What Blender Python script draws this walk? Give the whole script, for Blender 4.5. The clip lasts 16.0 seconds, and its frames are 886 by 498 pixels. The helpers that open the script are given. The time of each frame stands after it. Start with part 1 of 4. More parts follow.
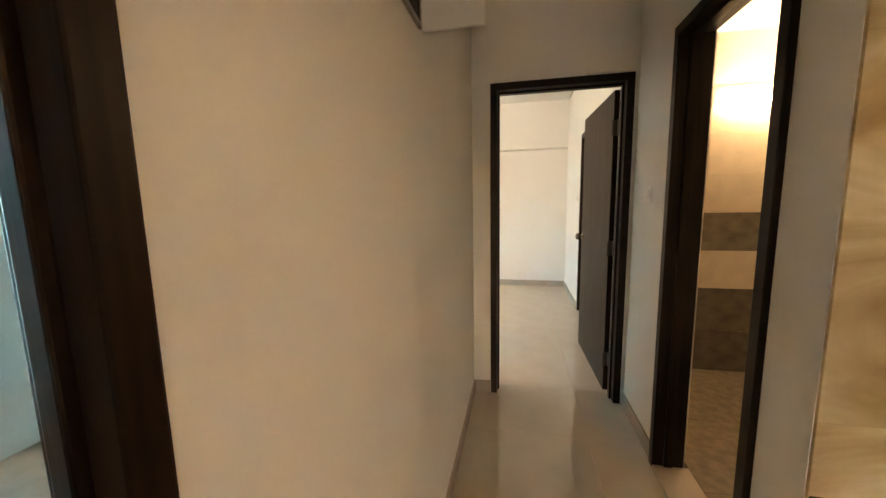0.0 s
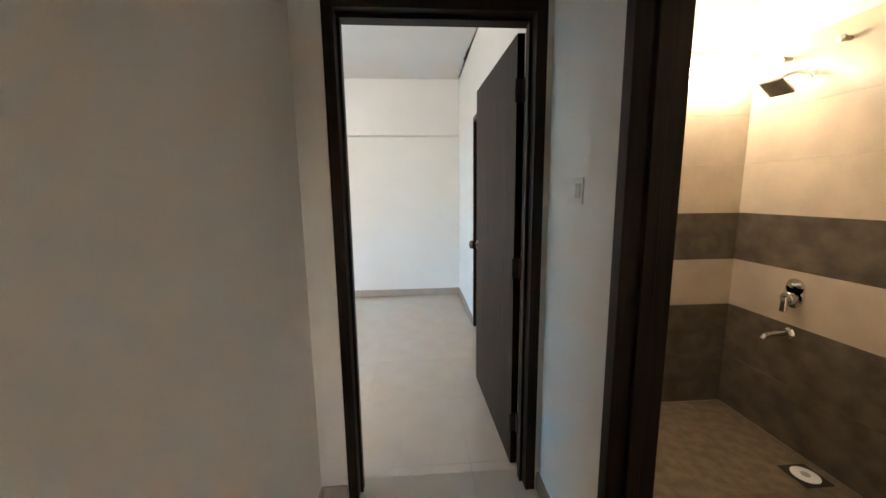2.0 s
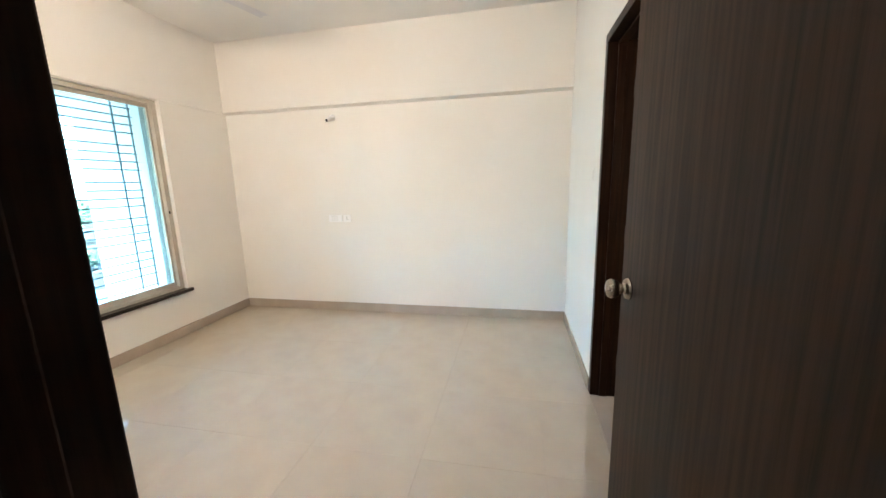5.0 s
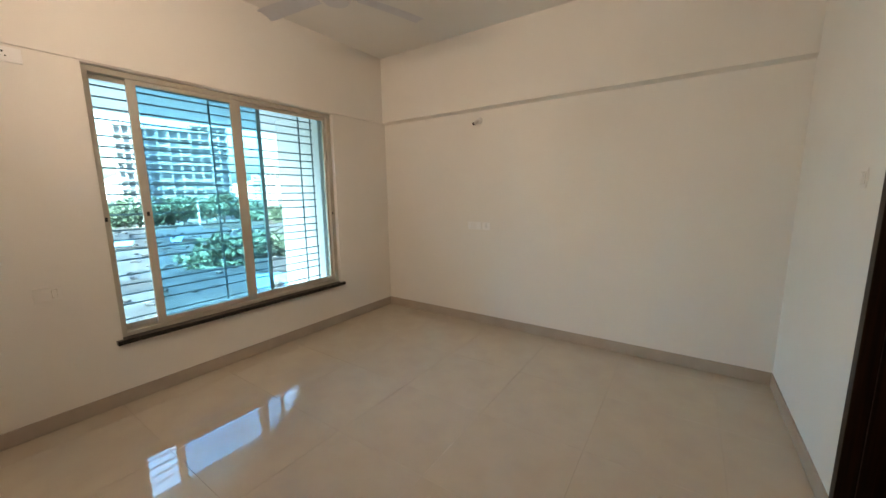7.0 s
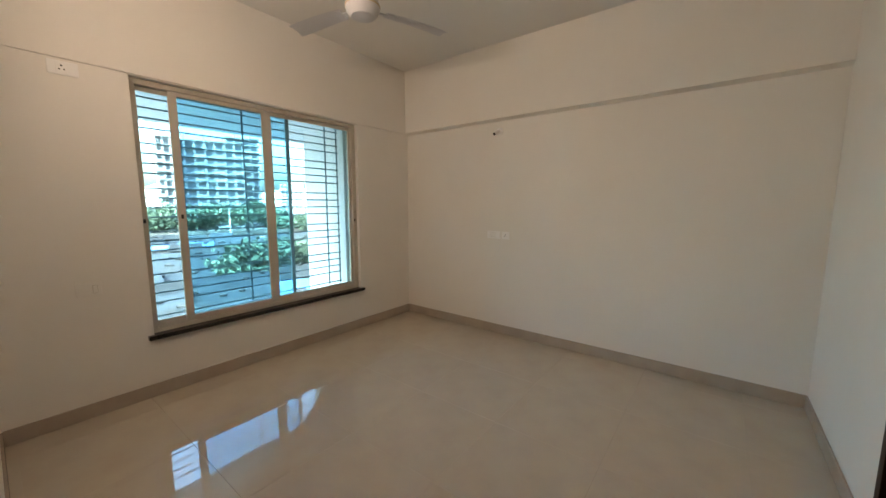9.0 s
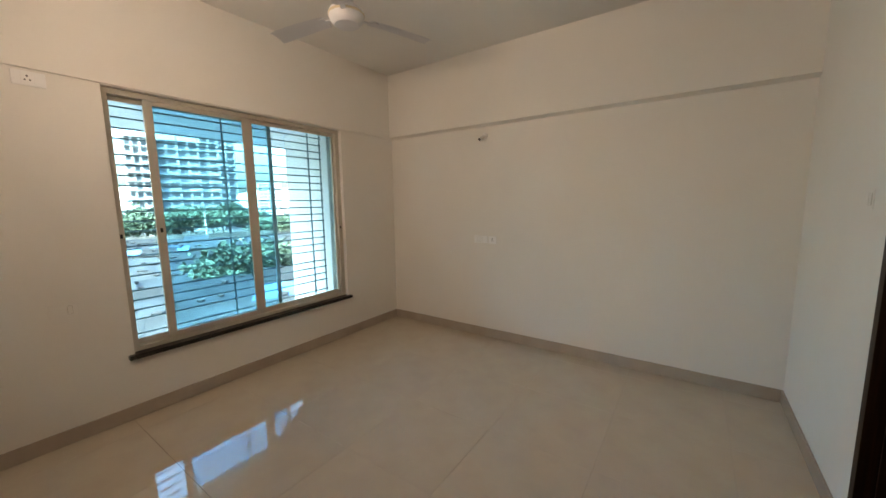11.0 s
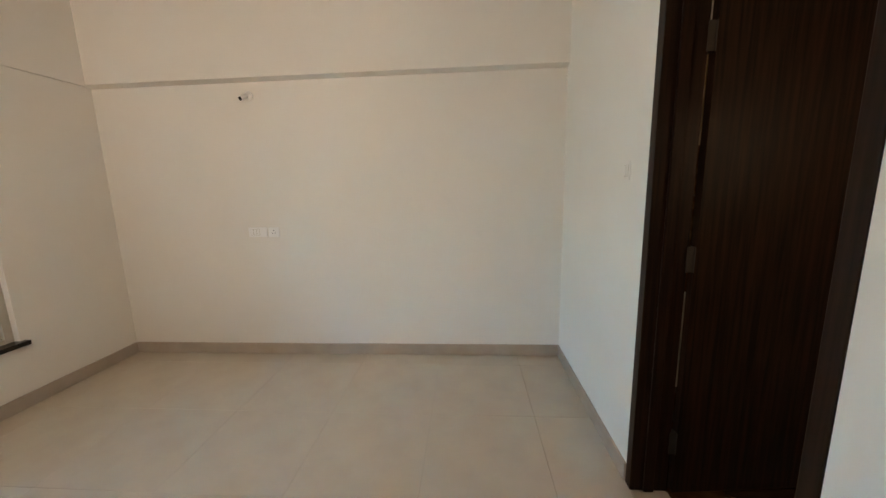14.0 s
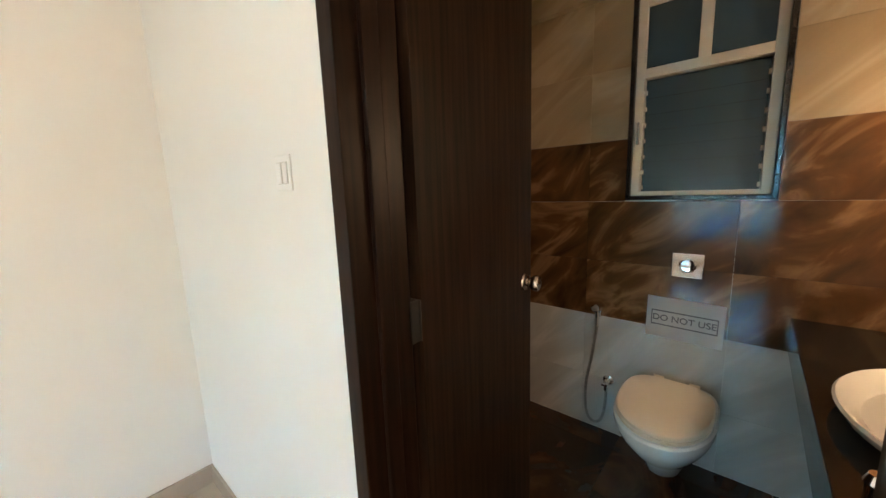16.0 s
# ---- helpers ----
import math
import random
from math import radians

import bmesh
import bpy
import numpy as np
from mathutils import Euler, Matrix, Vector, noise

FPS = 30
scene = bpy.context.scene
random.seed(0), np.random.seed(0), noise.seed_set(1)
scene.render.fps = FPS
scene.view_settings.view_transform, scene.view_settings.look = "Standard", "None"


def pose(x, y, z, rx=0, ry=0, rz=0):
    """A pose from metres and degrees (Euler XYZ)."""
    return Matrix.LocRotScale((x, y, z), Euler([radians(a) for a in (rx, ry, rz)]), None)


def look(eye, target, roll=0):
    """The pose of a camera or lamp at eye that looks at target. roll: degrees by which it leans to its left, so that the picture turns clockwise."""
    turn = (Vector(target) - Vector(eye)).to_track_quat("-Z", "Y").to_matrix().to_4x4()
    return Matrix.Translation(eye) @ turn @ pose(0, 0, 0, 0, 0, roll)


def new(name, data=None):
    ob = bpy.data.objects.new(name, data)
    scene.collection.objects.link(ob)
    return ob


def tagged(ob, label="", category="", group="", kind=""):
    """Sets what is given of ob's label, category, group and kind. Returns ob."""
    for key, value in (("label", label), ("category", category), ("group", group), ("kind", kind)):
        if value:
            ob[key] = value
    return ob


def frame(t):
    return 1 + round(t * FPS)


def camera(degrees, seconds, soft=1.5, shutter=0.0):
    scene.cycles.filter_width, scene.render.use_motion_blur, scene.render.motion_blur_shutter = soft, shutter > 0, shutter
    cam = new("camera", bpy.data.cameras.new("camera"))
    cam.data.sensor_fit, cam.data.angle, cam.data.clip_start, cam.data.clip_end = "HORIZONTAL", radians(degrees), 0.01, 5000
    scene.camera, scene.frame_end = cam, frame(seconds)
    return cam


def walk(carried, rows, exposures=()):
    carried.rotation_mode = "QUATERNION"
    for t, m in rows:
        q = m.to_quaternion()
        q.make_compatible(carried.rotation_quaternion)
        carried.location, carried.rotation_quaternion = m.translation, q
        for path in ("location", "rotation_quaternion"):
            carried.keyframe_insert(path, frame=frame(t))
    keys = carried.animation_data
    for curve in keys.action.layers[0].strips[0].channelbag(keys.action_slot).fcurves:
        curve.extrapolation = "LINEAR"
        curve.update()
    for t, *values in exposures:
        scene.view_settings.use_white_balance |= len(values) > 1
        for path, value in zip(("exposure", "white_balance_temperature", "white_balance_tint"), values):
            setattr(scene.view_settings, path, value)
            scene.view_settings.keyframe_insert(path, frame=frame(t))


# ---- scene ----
cam = camera(102.2, 16.0)
PATH = [
    (0, (0.403, 0.233, 1.367), (-0.005, 2.173, 1.103), -1.1),
    (0.5, (0.406, 0.458, 1.378), (0.259, 2.436, 1.119), -1.2),
    (1, (0.403, 0.691, 1.386), (0.564, 2.667, 1.121), -0.9),
    (1.5, (0.485, 0.971, 1.384), (0.702, 2.943, 1.134), -1.1),
    (2, (0.559, 1.2, 1.379), (0.701, 3.172, 1.075), -0.7),
    (2.5, (0.556, 1.475, 1.367), (0.728, 3.45, 1.106), -1.6),
    (3, (0.548, 1.652, 1.378), (0.741, 3.616, 1.054), -1.1),
    (3.5, (0.613, 1.9, 1.37), (0.644, 3.881, 1.094), -0.1),
    (3.7, (0.641, 1.984, 1.369), (0.602, 3.961, 1.068), -0.6),
    (5.8, (0.658, 2.784, 1.335), (0.014, 4.638, 0.952), -1.1),
    (6, (0.628, 2.812, 1.352), (-0.086, 4.64, 0.968), -1.2),
    (6.5, (0.588, 2.848, 1.356), (-0.275, 4.618, 1.009), -1.6),
    (7, (0.559, 2.855, 1.339), (-0.555, 4.487, 1.03), -0.7),
    (7.5, (0.622, 2.901, 1.358), (-0.666, 4.408, 1.092), -0.7),
    (8, (0.609, 2.877, 1.365), (-0.699, 4.371, 1.126), -0.5),
    (8.5, (0.605, 2.867, 1.352), (-0.683, 4.379, 1.113), -0.8),
    (9, (0.592, 2.849, 1.315), (-0.622, 4.419, 1.067), 0.1),
    (9.2, (0.598, 2.864, 1.296), (-0.6, 4.443, 1.033), 0.2),
    (11.3, (0.548, 2.827, 1.397), (-0.586, 4.455, 1.143), -0.8),
    (11.5, (0.571, 2.848, 1.398), (-0.591, 4.461, 1.173), -0.7),
    (12, (0.522, 2.828, 1.384), (-0.584, 4.478, 1.151), -0.7),
    (12.5, (0.494, 2.871, 1.377), (-0.411, 4.636, 1.125), -1.8),
    (13, (0.497, 2.994, 1.344), (-0.236, 4.829, 1.033), -2.0),
    (13.5, (0.459, 3.165, 1.342), (-0.023, 5.077, 1.006), -1.6),
    (14, (0.435, 3.342, 1.33), (0.293, 5.307, 0.985), -1.4),
    (14.5, (0.4, 3.6, 1.324), (0.778, 5.541, 1.021), -2.8),
    (15, (0.438, 3.775, 1.311), (1.243, 5.577, 0.987), -2.6),
    (15.5, (0.596, 4.013, 1.332), (1.743, 5.619, 1.008), -2.8),
    (16, (0.737, 4.175, 1.329), (2.221, 5.475, 1.0), -2.1),
]
walk(cam, [(t, look(eye, target, roll)) for t, eye, target, roll in PATH],
     exposures=[(0.0, 6.1, 8200, 17), (0.5, 6.1, 6400, 14), (1.0, 6.0, 6400, 14), (2.0, 5.9, 6000, 13), (3.7, 6.35, 6500, 14), (6.0, 5.55, 6900, 16), (7.0, 4.9, 7700, 19), (9.0, 4.65, 7700, 19), (12.0, 4.65, 7700, 19), (12.7, 4.8, 7900, 19), (13.5, 4.9, 7500, 17), (14.5, 5.4, 7200, 17), (15.0, 5.55, 7300, 17), (15.5, 5.75, 7400, 17), (16.0, 6.15, 7400, 17)])

# ---- light ----
world = bpy.data.worlds.new("sky")
scene.world = world
world.use_nodes = True
sky = world.node_tree.nodes.new("ShaderNodeTexSky")
sky.sky_type, sky.sun_disc = "NISHITA", False
sky.sun_elevation, sky.sun_rotation = radians(48), radians(169)
sky.air_density, sky.dust_density = 1.0, 7.0
world.node_tree.nodes["Background"].inputs["Strength"].default_value = 0.15
world.node_tree.links.new(sky.outputs[0], world.node_tree.nodes["Background"].inputs["Color"])
sun = new("sun", bpy.data.lights.new("sun", "SUN"))
sun.data.energy, sun.data.angle, sun.data.color = 0.5, radians(10), (1.0, 0.96, 0.9)
sun.matrix_world = look((8, -40, 45), (0, 0, 0))

# warm and cool white of the lamps
WARM, COOL = (1.0, 0.80, 0.55), (1.0, 0.87, 0.735)


# ---- materials ----
def mat(name, color, rough=0.6, second=None, scale=3.0, fine=60.0, bump=0.05, metal=0.0, stretch=(1, 1, 1), mix=(0.35, 0.65), vary=0.0, coat=0.0, detail=6.0, spec=0.5):
    m = bpy.data.materials.new(name)
    m.use_nodes = True
    n, l = m.node_tree.nodes, m.node_tree.links
    b = n["Principled BSDF"]
    co = n.new("ShaderNodeTexCoord")
    mp = n.new("ShaderNodeMapping")
    mp.inputs["Scale"].default_value = stretch
    l.new(co.outputs["Object"], mp.inputs["Vector"])
    big = n.new("ShaderNodeTexNoise")
    big.inputs["Scale"].default_value, big.inputs["Detail"].default_value = scale, detail
    l.new(mp.outputs[0], big.inputs["Vector"])
    ramp = n.new("ShaderNodeValToRGB")
    e = ramp.color_ramp.elements
    e[0].position, e[1].position = mix
    e[0].color = (*color, 1)
    e[1].color = (*(second or [c * 0.9 for c in color]), 1)
    l.new(big.outputs[0], ramp.inputs[0])
    last = ramp.outputs[0]
    if vary:
        info, hsv = n.new("ShaderNodeObjectInfo"), n.new("ShaderNodeHueSaturation")
        span = n.new("ShaderNodeMapRange")
        span.inputs["To Min"].default_value, span.inputs["To Max"].default_value = 1 - vary, 1 + vary
        l.new(info.outputs["Random"], span.inputs["Value"])
        l.new(span.outputs[0], hsv.inputs["Value"])
        l.new(last, hsv.inputs["Color"])
        last = hsv.outputs[0]
    l.new(last, b.inputs["Base Color"])
    small = n.new("ShaderNodeTexNoise")
    small.inputs["Scale"].default_value, small.inputs["Detail"].default_value = fine, 4
    l.new(mp.outputs[0], small.inputs["Vector"])
    rr = n.new("ShaderNodeMapRange")
    rr.inputs["To Min"].default_value, rr.inputs["To Max"].default_value = rough * 0.85, min(1, rough * 1.15)
    l.new(big.outputs[0], rr.inputs["Value"])
    l.new(rr.outputs[0], b.inputs["Roughness"])
    if bump:
        bp = n.new("ShaderNodeBump")
        bp.inputs["Strength"].default_value, bp.inputs["Distance"].default_value = bump, 0.01
        l.new(small.outputs[0], bp.inputs["Height"])
        l.new(bp.outputs[0], b.inputs["Normal"])
    b.inputs["Metallic"].default_value, b.inputs["Coat Weight"].default_value = metal, coat
    b.inputs["Specular IOR Level"].default_value = spec
    return m


def veined(name, base, dark, light, rough, scale, turn, vary=0.08, warp=1.2, detail=6.0, along=(0.6, 0.6, 3.2)):
    """Polished marble: streaks warped along one slant."""
    m = mat(name, base, rough, dark, scale, 90, 0.01, stretch=(1, 1, 1), vary=vary)
    n, l = m.node_tree.nodes, m.node_tree.links
    mp = n["Mapping"]
    mp.inputs["Scale"].default_value = along
    info, add = n.new("ShaderNodeObjectInfo"), n.new("ShaderNodeVectorMath")
    mul = n.new("ShaderNodeVectorMath")
    mul.operation = "SCALE"
    mul.inputs["Scale"].default_value = 7.0
    cmb = n.new("ShaderNodeCombineXYZ")
    for k in range(3):
        l.new(info.outputs["Random"], cmb.inputs[k])
    l.new(cmb.outputs[0], mul.inputs[0])
    l.new(n["Texture Coordinate"].outputs["Object"], add.inputs[0])
    l.new(mul.outputs[0], add.inputs[1])
    slant = n.new("ShaderNodeVectorRotate")
    slant.rotation_type = "X_AXIS"
    slant.inputs["Angle"].default_value = radians(turn[0])
    l.new(add.outputs[0], slant.inputs["Vector"])
    l.new(slant.outputs[0], mp.inputs["Vector"])
    noise_node = n["Noise Texture"]
    noise_node.inputs["Distortion"].default_value, noise_node.inputs["Detail"].default_value = warp, detail
    e = n["Color Ramp"].color_ramp.elements
    e[0].position, e[1].position = 0.3, 0.52
    e[0].color, e[1].color = (*dark, 1), (*base, 1)
    x = e.new(0.62)
    x.color = (*light, 1)
    y = e.new(0.7)
    y.color = (*base, 1)
    return m


def glass(name, tint, rough=0.0):
    m = bpy.data.materials.new(name)
    m.use_nodes = True
    n, l = m.node_tree.nodes, m.node_tree.links
    n.remove(n["Principled BSDF"])
    clear, gloss, mixer, fr = n.new("ShaderNodeBsdfTransparent"), n.new("ShaderNodeBsdfGlossy"), n.new("ShaderNodeMixShader"), n.new("ShaderNodeFresnel")
    clear.inputs[0].default_value = (*tint, 1)
    gloss.inputs["Roughness"].default_value = rough
    l.new(fr.outputs[0], mixer.inputs[0])
    l.new(clear.outputs[0], mixer.inputs[1])
    l.new(gloss.outputs[0], mixer.inputs[2])
    l.new(mixer.outputs[0], n["Material Output"].inputs["Surface"])
    return m


def glow(name, color, power):
    m = bpy.data.materials.new(name)
    m.use_nodes = True
    b = m.node_tree.nodes["Principled BSDF"]
    b.inputs["Base Color"].default_value = (0.9, 0.9, 0.9, 1)
    b.inputs["Emission Color"].default_value = (*color, 1)
    b.inputs["Emission Strength"].default_value = power
    return m


PAINT = mat("cream_paint", (0.80, 0.765, 0.71), 0.55, (0.775, 0.74, 0.68), 1.3, 180, 0.035)
CEIL = mat("ceiling_paint", (0.82, 0.80, 0.76), 0.8, (0.79, 0.77, 0.73), 1.1, 120, 0.04)
TILE = mat("vitrified_tile", (0.52, 0.448, 0.355), 0.04, (0.49, 0.417, 0.33), 5, 25, 0.0, vary=0.02, spec=1.0)
GROUT = mat("grout", (0.45, 0.385, 0.305), 0.9, (0.41, 0.35, 0.275), 9)
SKIRT = mat("skirting_tile", (0.45, 0.375, 0.305), 0.25, (0.41, 0.34, 0.275), 6, 60, 0.01)
WENGE = mat("wenge_laminate", (0.029, 0.0138, 0.0078), 0.42, (0.0085, 0.0050, 0.0030), 5, 40, 0.03, stretch=(14, 14, 0.5), spec=0.10)
FRAMEWOOD = mat("polished_frame_wood", (0.022, 0.0095, 0.0050), 0.40, (0.009, 0.004, 0.0025), 4, 30, 0.03, stretch=(18, 18, 0.6), coat=0.0, spec=0.16)
ALU = mat("powder_coated_aluminium", (0.52, 0.47, 0.385), 0.4, (0.48, 0.43, 0.35), 8, 120, 0.01)
ALU_DARK = mat("grey_aluminium", (0.42, 0.42, 0.41), 0.4, None, 8, 120, 0.01)
GRANITE = mat("black_granite", (0.012, 0.010, 0.009), 0.12, (0.05, 0.04, 0.035), 90, 200, 0.0, mix=(0.55, 0.8))
IRON = mat("painted_iron", (0.11, 0.16, 0.18), 0.5, (0.08, 0.125, 0.145), 12, 90, 0.03)
CHROME = mat("chrome", (0.82, 0.82, 0.82), 0.09, (0.78, 0.78, 0.78), 6, 60, 0.0, metal=1.0)
STEEL = mat("brushed_steel", (0.46, 0.42, 0.37), 0.24, (0.39, 0.355, 0.31), 6, 60, 0.01, metal=1.0)
HINGE = mat("dull_steel", (0.085, 0.075, 0.066), 0.5, (0.065, 0.058, 0.05), 6, 60, 0.01, metal=0.8)
PLATE = mat("cream_switch_plastic", (0.79, 0.755, 0.70), 0.45, (0.775, 0.74, 0.685), 6, 120, 0.0)
PLASTIC = mat("white_plastic", (0.86, 0.85, 0.83), 0.35, (0.84, 0.83, 0.81), 6, 120, 0.0)
HOLE = mat("dark_hole", (0.02, 0.018, 0.015), 0.7)
FANWHITE = mat("fan_enamel", (0.70, 0.69, 0.70), 0.35, (0.66, 0.65, 0.66), 5, 60, 0.0)
FANGOLD = mat("fan_cream_trim", (0.62, 0.52, 0.36), 0.3)
CERAMIC = mat("glazed_ceramic", (0.84, 0.82, 0.78), 0.08, (0.82, 0.80, 0.76), 3, 40, 0.0, coat=0.4)
SEAT = mat("cream_seat_plastic", (0.76, 0.65, 0.50), 0.3, (0.74, 0.63, 0.48), 3, 40, 0.0)
B_LIGHT = mat("beige_bath_tile", (0.60, 0.51, 0.38), 0.3, (0.52, 0.44, 0.33), 6, 70, 0.02, vary=0.04)
B_DARK = mat("slate_bath_tile", (0.18, 0.148, 0.108), 0.34, (0.095, 0.077, 0.056), 9, 60, 0.03, vary=0.06, stretch=(1, 1, 1.2), mix=(0.33, 0.66), detail=12)
B_FLOOR = mat("mottled_floor_tile", (0.20, 0.152, 0.094), 0.35, (0.125, 0.094, 0.057), 18, 60, 0.04, vary=0.05, mix=(0.38, 0.62), detail=10)
T_BROWN = veined("brown_marble_tile", (0.105, 0.046, 0.018), (0.028, 0.012, 0.006), (0.23, 0.125, 0.058), 0.12, 2.2, (40, 0, 0), warp=2.0, detail=12, along=(0.8, 0.8, 1.9))
T_FLOOR = veined("dark_marble_floor_tile", (0.045, 0.020, 0.009), (0.014, 0.007, 0.004), (0.085, 0.043, 0.02), 0.14, 2.4, (40, 0, 0), warp=2.2, detail=12, along=(0.8, 0.9, 1.4))
T_CREAM = veined("cream_marble_tile", (0.34, 0.255, 0.16), (0.25, 0.175, 0.10), (0.42, 0.33, 0.225), 0.15, 1.3, (35, 0, 0), 0.04)
T_GREY = veined("pale_grey_tile", (0.47, 0.44, 0.39), (0.38, 0.35, 0.31), (0.55, 0.52, 0.47), 0.25, 1.4, (50, 0, 0), 0.04)
N_TILE = veined("honey_marble_tile", (0.60, 0.45, 0.25), (0.36, 0.235, 0.10), (0.72, 0.58, 0.37), 0.08, 1.6, (30, 20, 0), 0.04, warp=1.8, detail=10, along=(0.9, 0.9, 2.0))
PAPER = mat("paper", (0.88, 0.87, 0.87), 0.8, None, 5, 60, 0.02)
INK = mat("printed_ink", (0.20, 0.20, 0.22), 0.7, None, 5, 60, 0.0)
RUBBER = mat("grey_hose", (0.22, 0.20, 0.18), 0.35, (0.3, 0.28, 0.25), 60, 120, 0.02, metal=0.6)
PANE = glass("blue_tinted_glass", (0.585, 0.835, 0.915))
# opaque; the dark behind the glass is put into this colour
FROST = mat("dimmed_frosted_blue_glass", (0.030, 0.060, 0.075), 0.25, (0.025, 0.05, 0.065), 3, 80, 0.03)
LED = glow("led_tube", COOL, 4.3)
NICHE_LED = glow("led_niche_tube", WARM, 0.80)
LED_WARM = glow("led_bath_tube", WARM, 2.05)


# ---- building helpers ----
def box(bm, x0, x1, y0, y1, z0, z1, bevel=0.0):
    """Adds a box between two corners, with rounded edges if asked."""
    r = bmesh.ops.create_cube(bm, size=1, matrix=Matrix.Translation(((x0 + x1) / 2, (y0 + y1) / 2, (z0 + z1) / 2)) @ Matrix.Diagonal((abs(x1 - x0), abs(y1 - y0), abs(z1 - z0), 1)))
    if bevel:
        edges = list({e for v in r["verts"] for e in v.link_edges})
        bmesh.ops.bevel(bm, geom=edges, offset=bevel, segments=2, affect="EDGES", profile=0.6)
    return bm


def boxes(*rows, bevel=0.0):
    bm = bmesh.new()
    for row in rows:
        box(bm, *row, bevel=bevel)
    return bm


def tube(bm, a, b, r0, r1=None, n=20):
    """Adds a round bar from a to b."""
    a, b = Vector(a), Vector(b)
    m = Matrix.Translation((a + b) / 2) @ (b - a).to_track_quat("Z", "Y").to_matrix().to_4x4()
    bmesh.ops.create_cone(bm, cap_ends=True, segments=n, radius1=r0, radius2=r0 if r1 is None else r1, depth=(b - a).length, matrix=m)
    return bm


def lathe(profile, place, axis="Z", n=32, sx=1.0, sy=1.0):
    """A turned body from (radius, height) steps, standing along an axis."""
    bm = bmesh.new()
    turn = {"Z": Matrix(), "X": pose(0, 0, 0, 0, 90, 0), "-X": pose(0, 0, 0, 0, -90, 0), "Y": pose(0, 0, 0, -90, 0, 0), "-Y": pose(0, 0, 0, 90, 0, 0), "-Z": pose(0, 0, 0, 180, 0, 0)}[axis]
    rings = []
    for r, h in profile:
        rings.append([bm.verts.new(turn @ Vector((max(r, 1e-4) * sx * math.cos(2 * math.pi * k / n), max(r, 1e-4) * sy * math.sin(2 * math.pi * k / n), h)) + Vector(place)) for k in range(n)])
    for a, b in zip(rings, rings[1:]):
        for k in range(n):
            bm.faces.new((a[k], a[(k + 1) % n], b[(k + 1) % n], b[k]))
    bm.faces.new(reversed(rings[0]))
    bm.faces.new(rings[-1])
    return bm


def hose(points, radius, n=10):
    """A bent round pipe through points, smoothed."""
    bm = bmesh.new()
    p = [Vector(q) for q in points]
    for _ in range(3):
        q = [p[0]]
        for a, b in zip(p, p[1:]):
            q += [a * 0.75 + b * 0.25, a * 0.25 + b * 0.75]
        p = q + [p[-1]]
    rings, side = [], None
    for k, c in enumerate(p):
        d = (p[min(k + 1, len(p) - 1)] - p[max(k - 1, 0)]).normalized()
        side = (side or d.orthogonal()) - d * (side or d.orthogonal()).dot(d)
        side.normalize()
        up = d.cross(side)
        rings.append([bm.verts.new(c + radius * (math.cos(a) * side + math.sin(a) * up)) for a in (2 * math.pi * i / n for i in range(n))])
    for a, b in zip(rings, rings[1:]):
        for k in range(n):
            bm.faces.new((a[k], a[(k + 1) % n], b[(k + 1) % n], b[k]))
    bm.faces.new(reversed(rings[0]))
    bm.faces.new(rings[-1])
    return bm


def link(name, bm, material, base=(0, 0, 0), smooth=False):
    me = bpy.data.meshes.new(name)
    bmesh.ops.recalc_face_normals(bm, faces=bm.faces)
    bm.transform(Matrix.Translation(-Vector(base)))
    bm.to_mesh(me)
    bm.free()
    for f in me.polygons:
        f.use_smooth = smooth
    if smooth:
        me.set_sharp_from_angle(angle=radians(35))
    me.materials.append(material)
    return new(name, me)


def thing(name, base, label, category, group="", kind=""):
    """An Empty at a thing's base, which carries its parts."""
    ob = new(name)
    ob.location = base
    ob.empty_display_size = 0.1
    return tagged(ob, label, category, group, kind)


def whole(name, bm, material, base, label, category, group="", kind="", smooth=False):
    """A thing of one mesh, with its origin at its base."""
    ob = link(name, bm, material, base, smooth)
    ob.location = base
    return tagged(ob, label, category, group, kind)


def part(name, bm, material, parent, label="", smooth=False):
    """One mesh, given in world metres, under a thing or one of its parts."""
    root = parent
    while root.parent:
        root = root.parent
    ob = link(name, bm, material, root.location, smooth)
    ob.parent = parent
    return tagged(ob, label)


def setting(name, bm, material, label, category):
    return tagged(link(name, bm, material), label, category, "", "structure")


# ---- plan ----
CX0, CX1 = 0.105, 1.10          # corridor walls
DY0, DY1 = 2.66, 2.80            # wall with the bedroom door
WX = -2.39                       # window wall, inner face
EX = 1.13                        # bedroom east wall
FY = 6.02                        # far wall
LEDGE = 2.12                     # underside of the projecting band
TOP = 2.81                       # ceiling
DOOR = 2.11                      # outer height of the door frames
BX, BY = 2.52, 3.25              # shower room, far corner
TX = 2.63                        # toilet window wall
T_Y0, T_Y1 = 3.42, 5.60          # toilet side walls
W_Y0, W_Y1, W_Z0, W_Z1 = 3.50, 5.275, 0.43, 2.113   # bedroom window opening

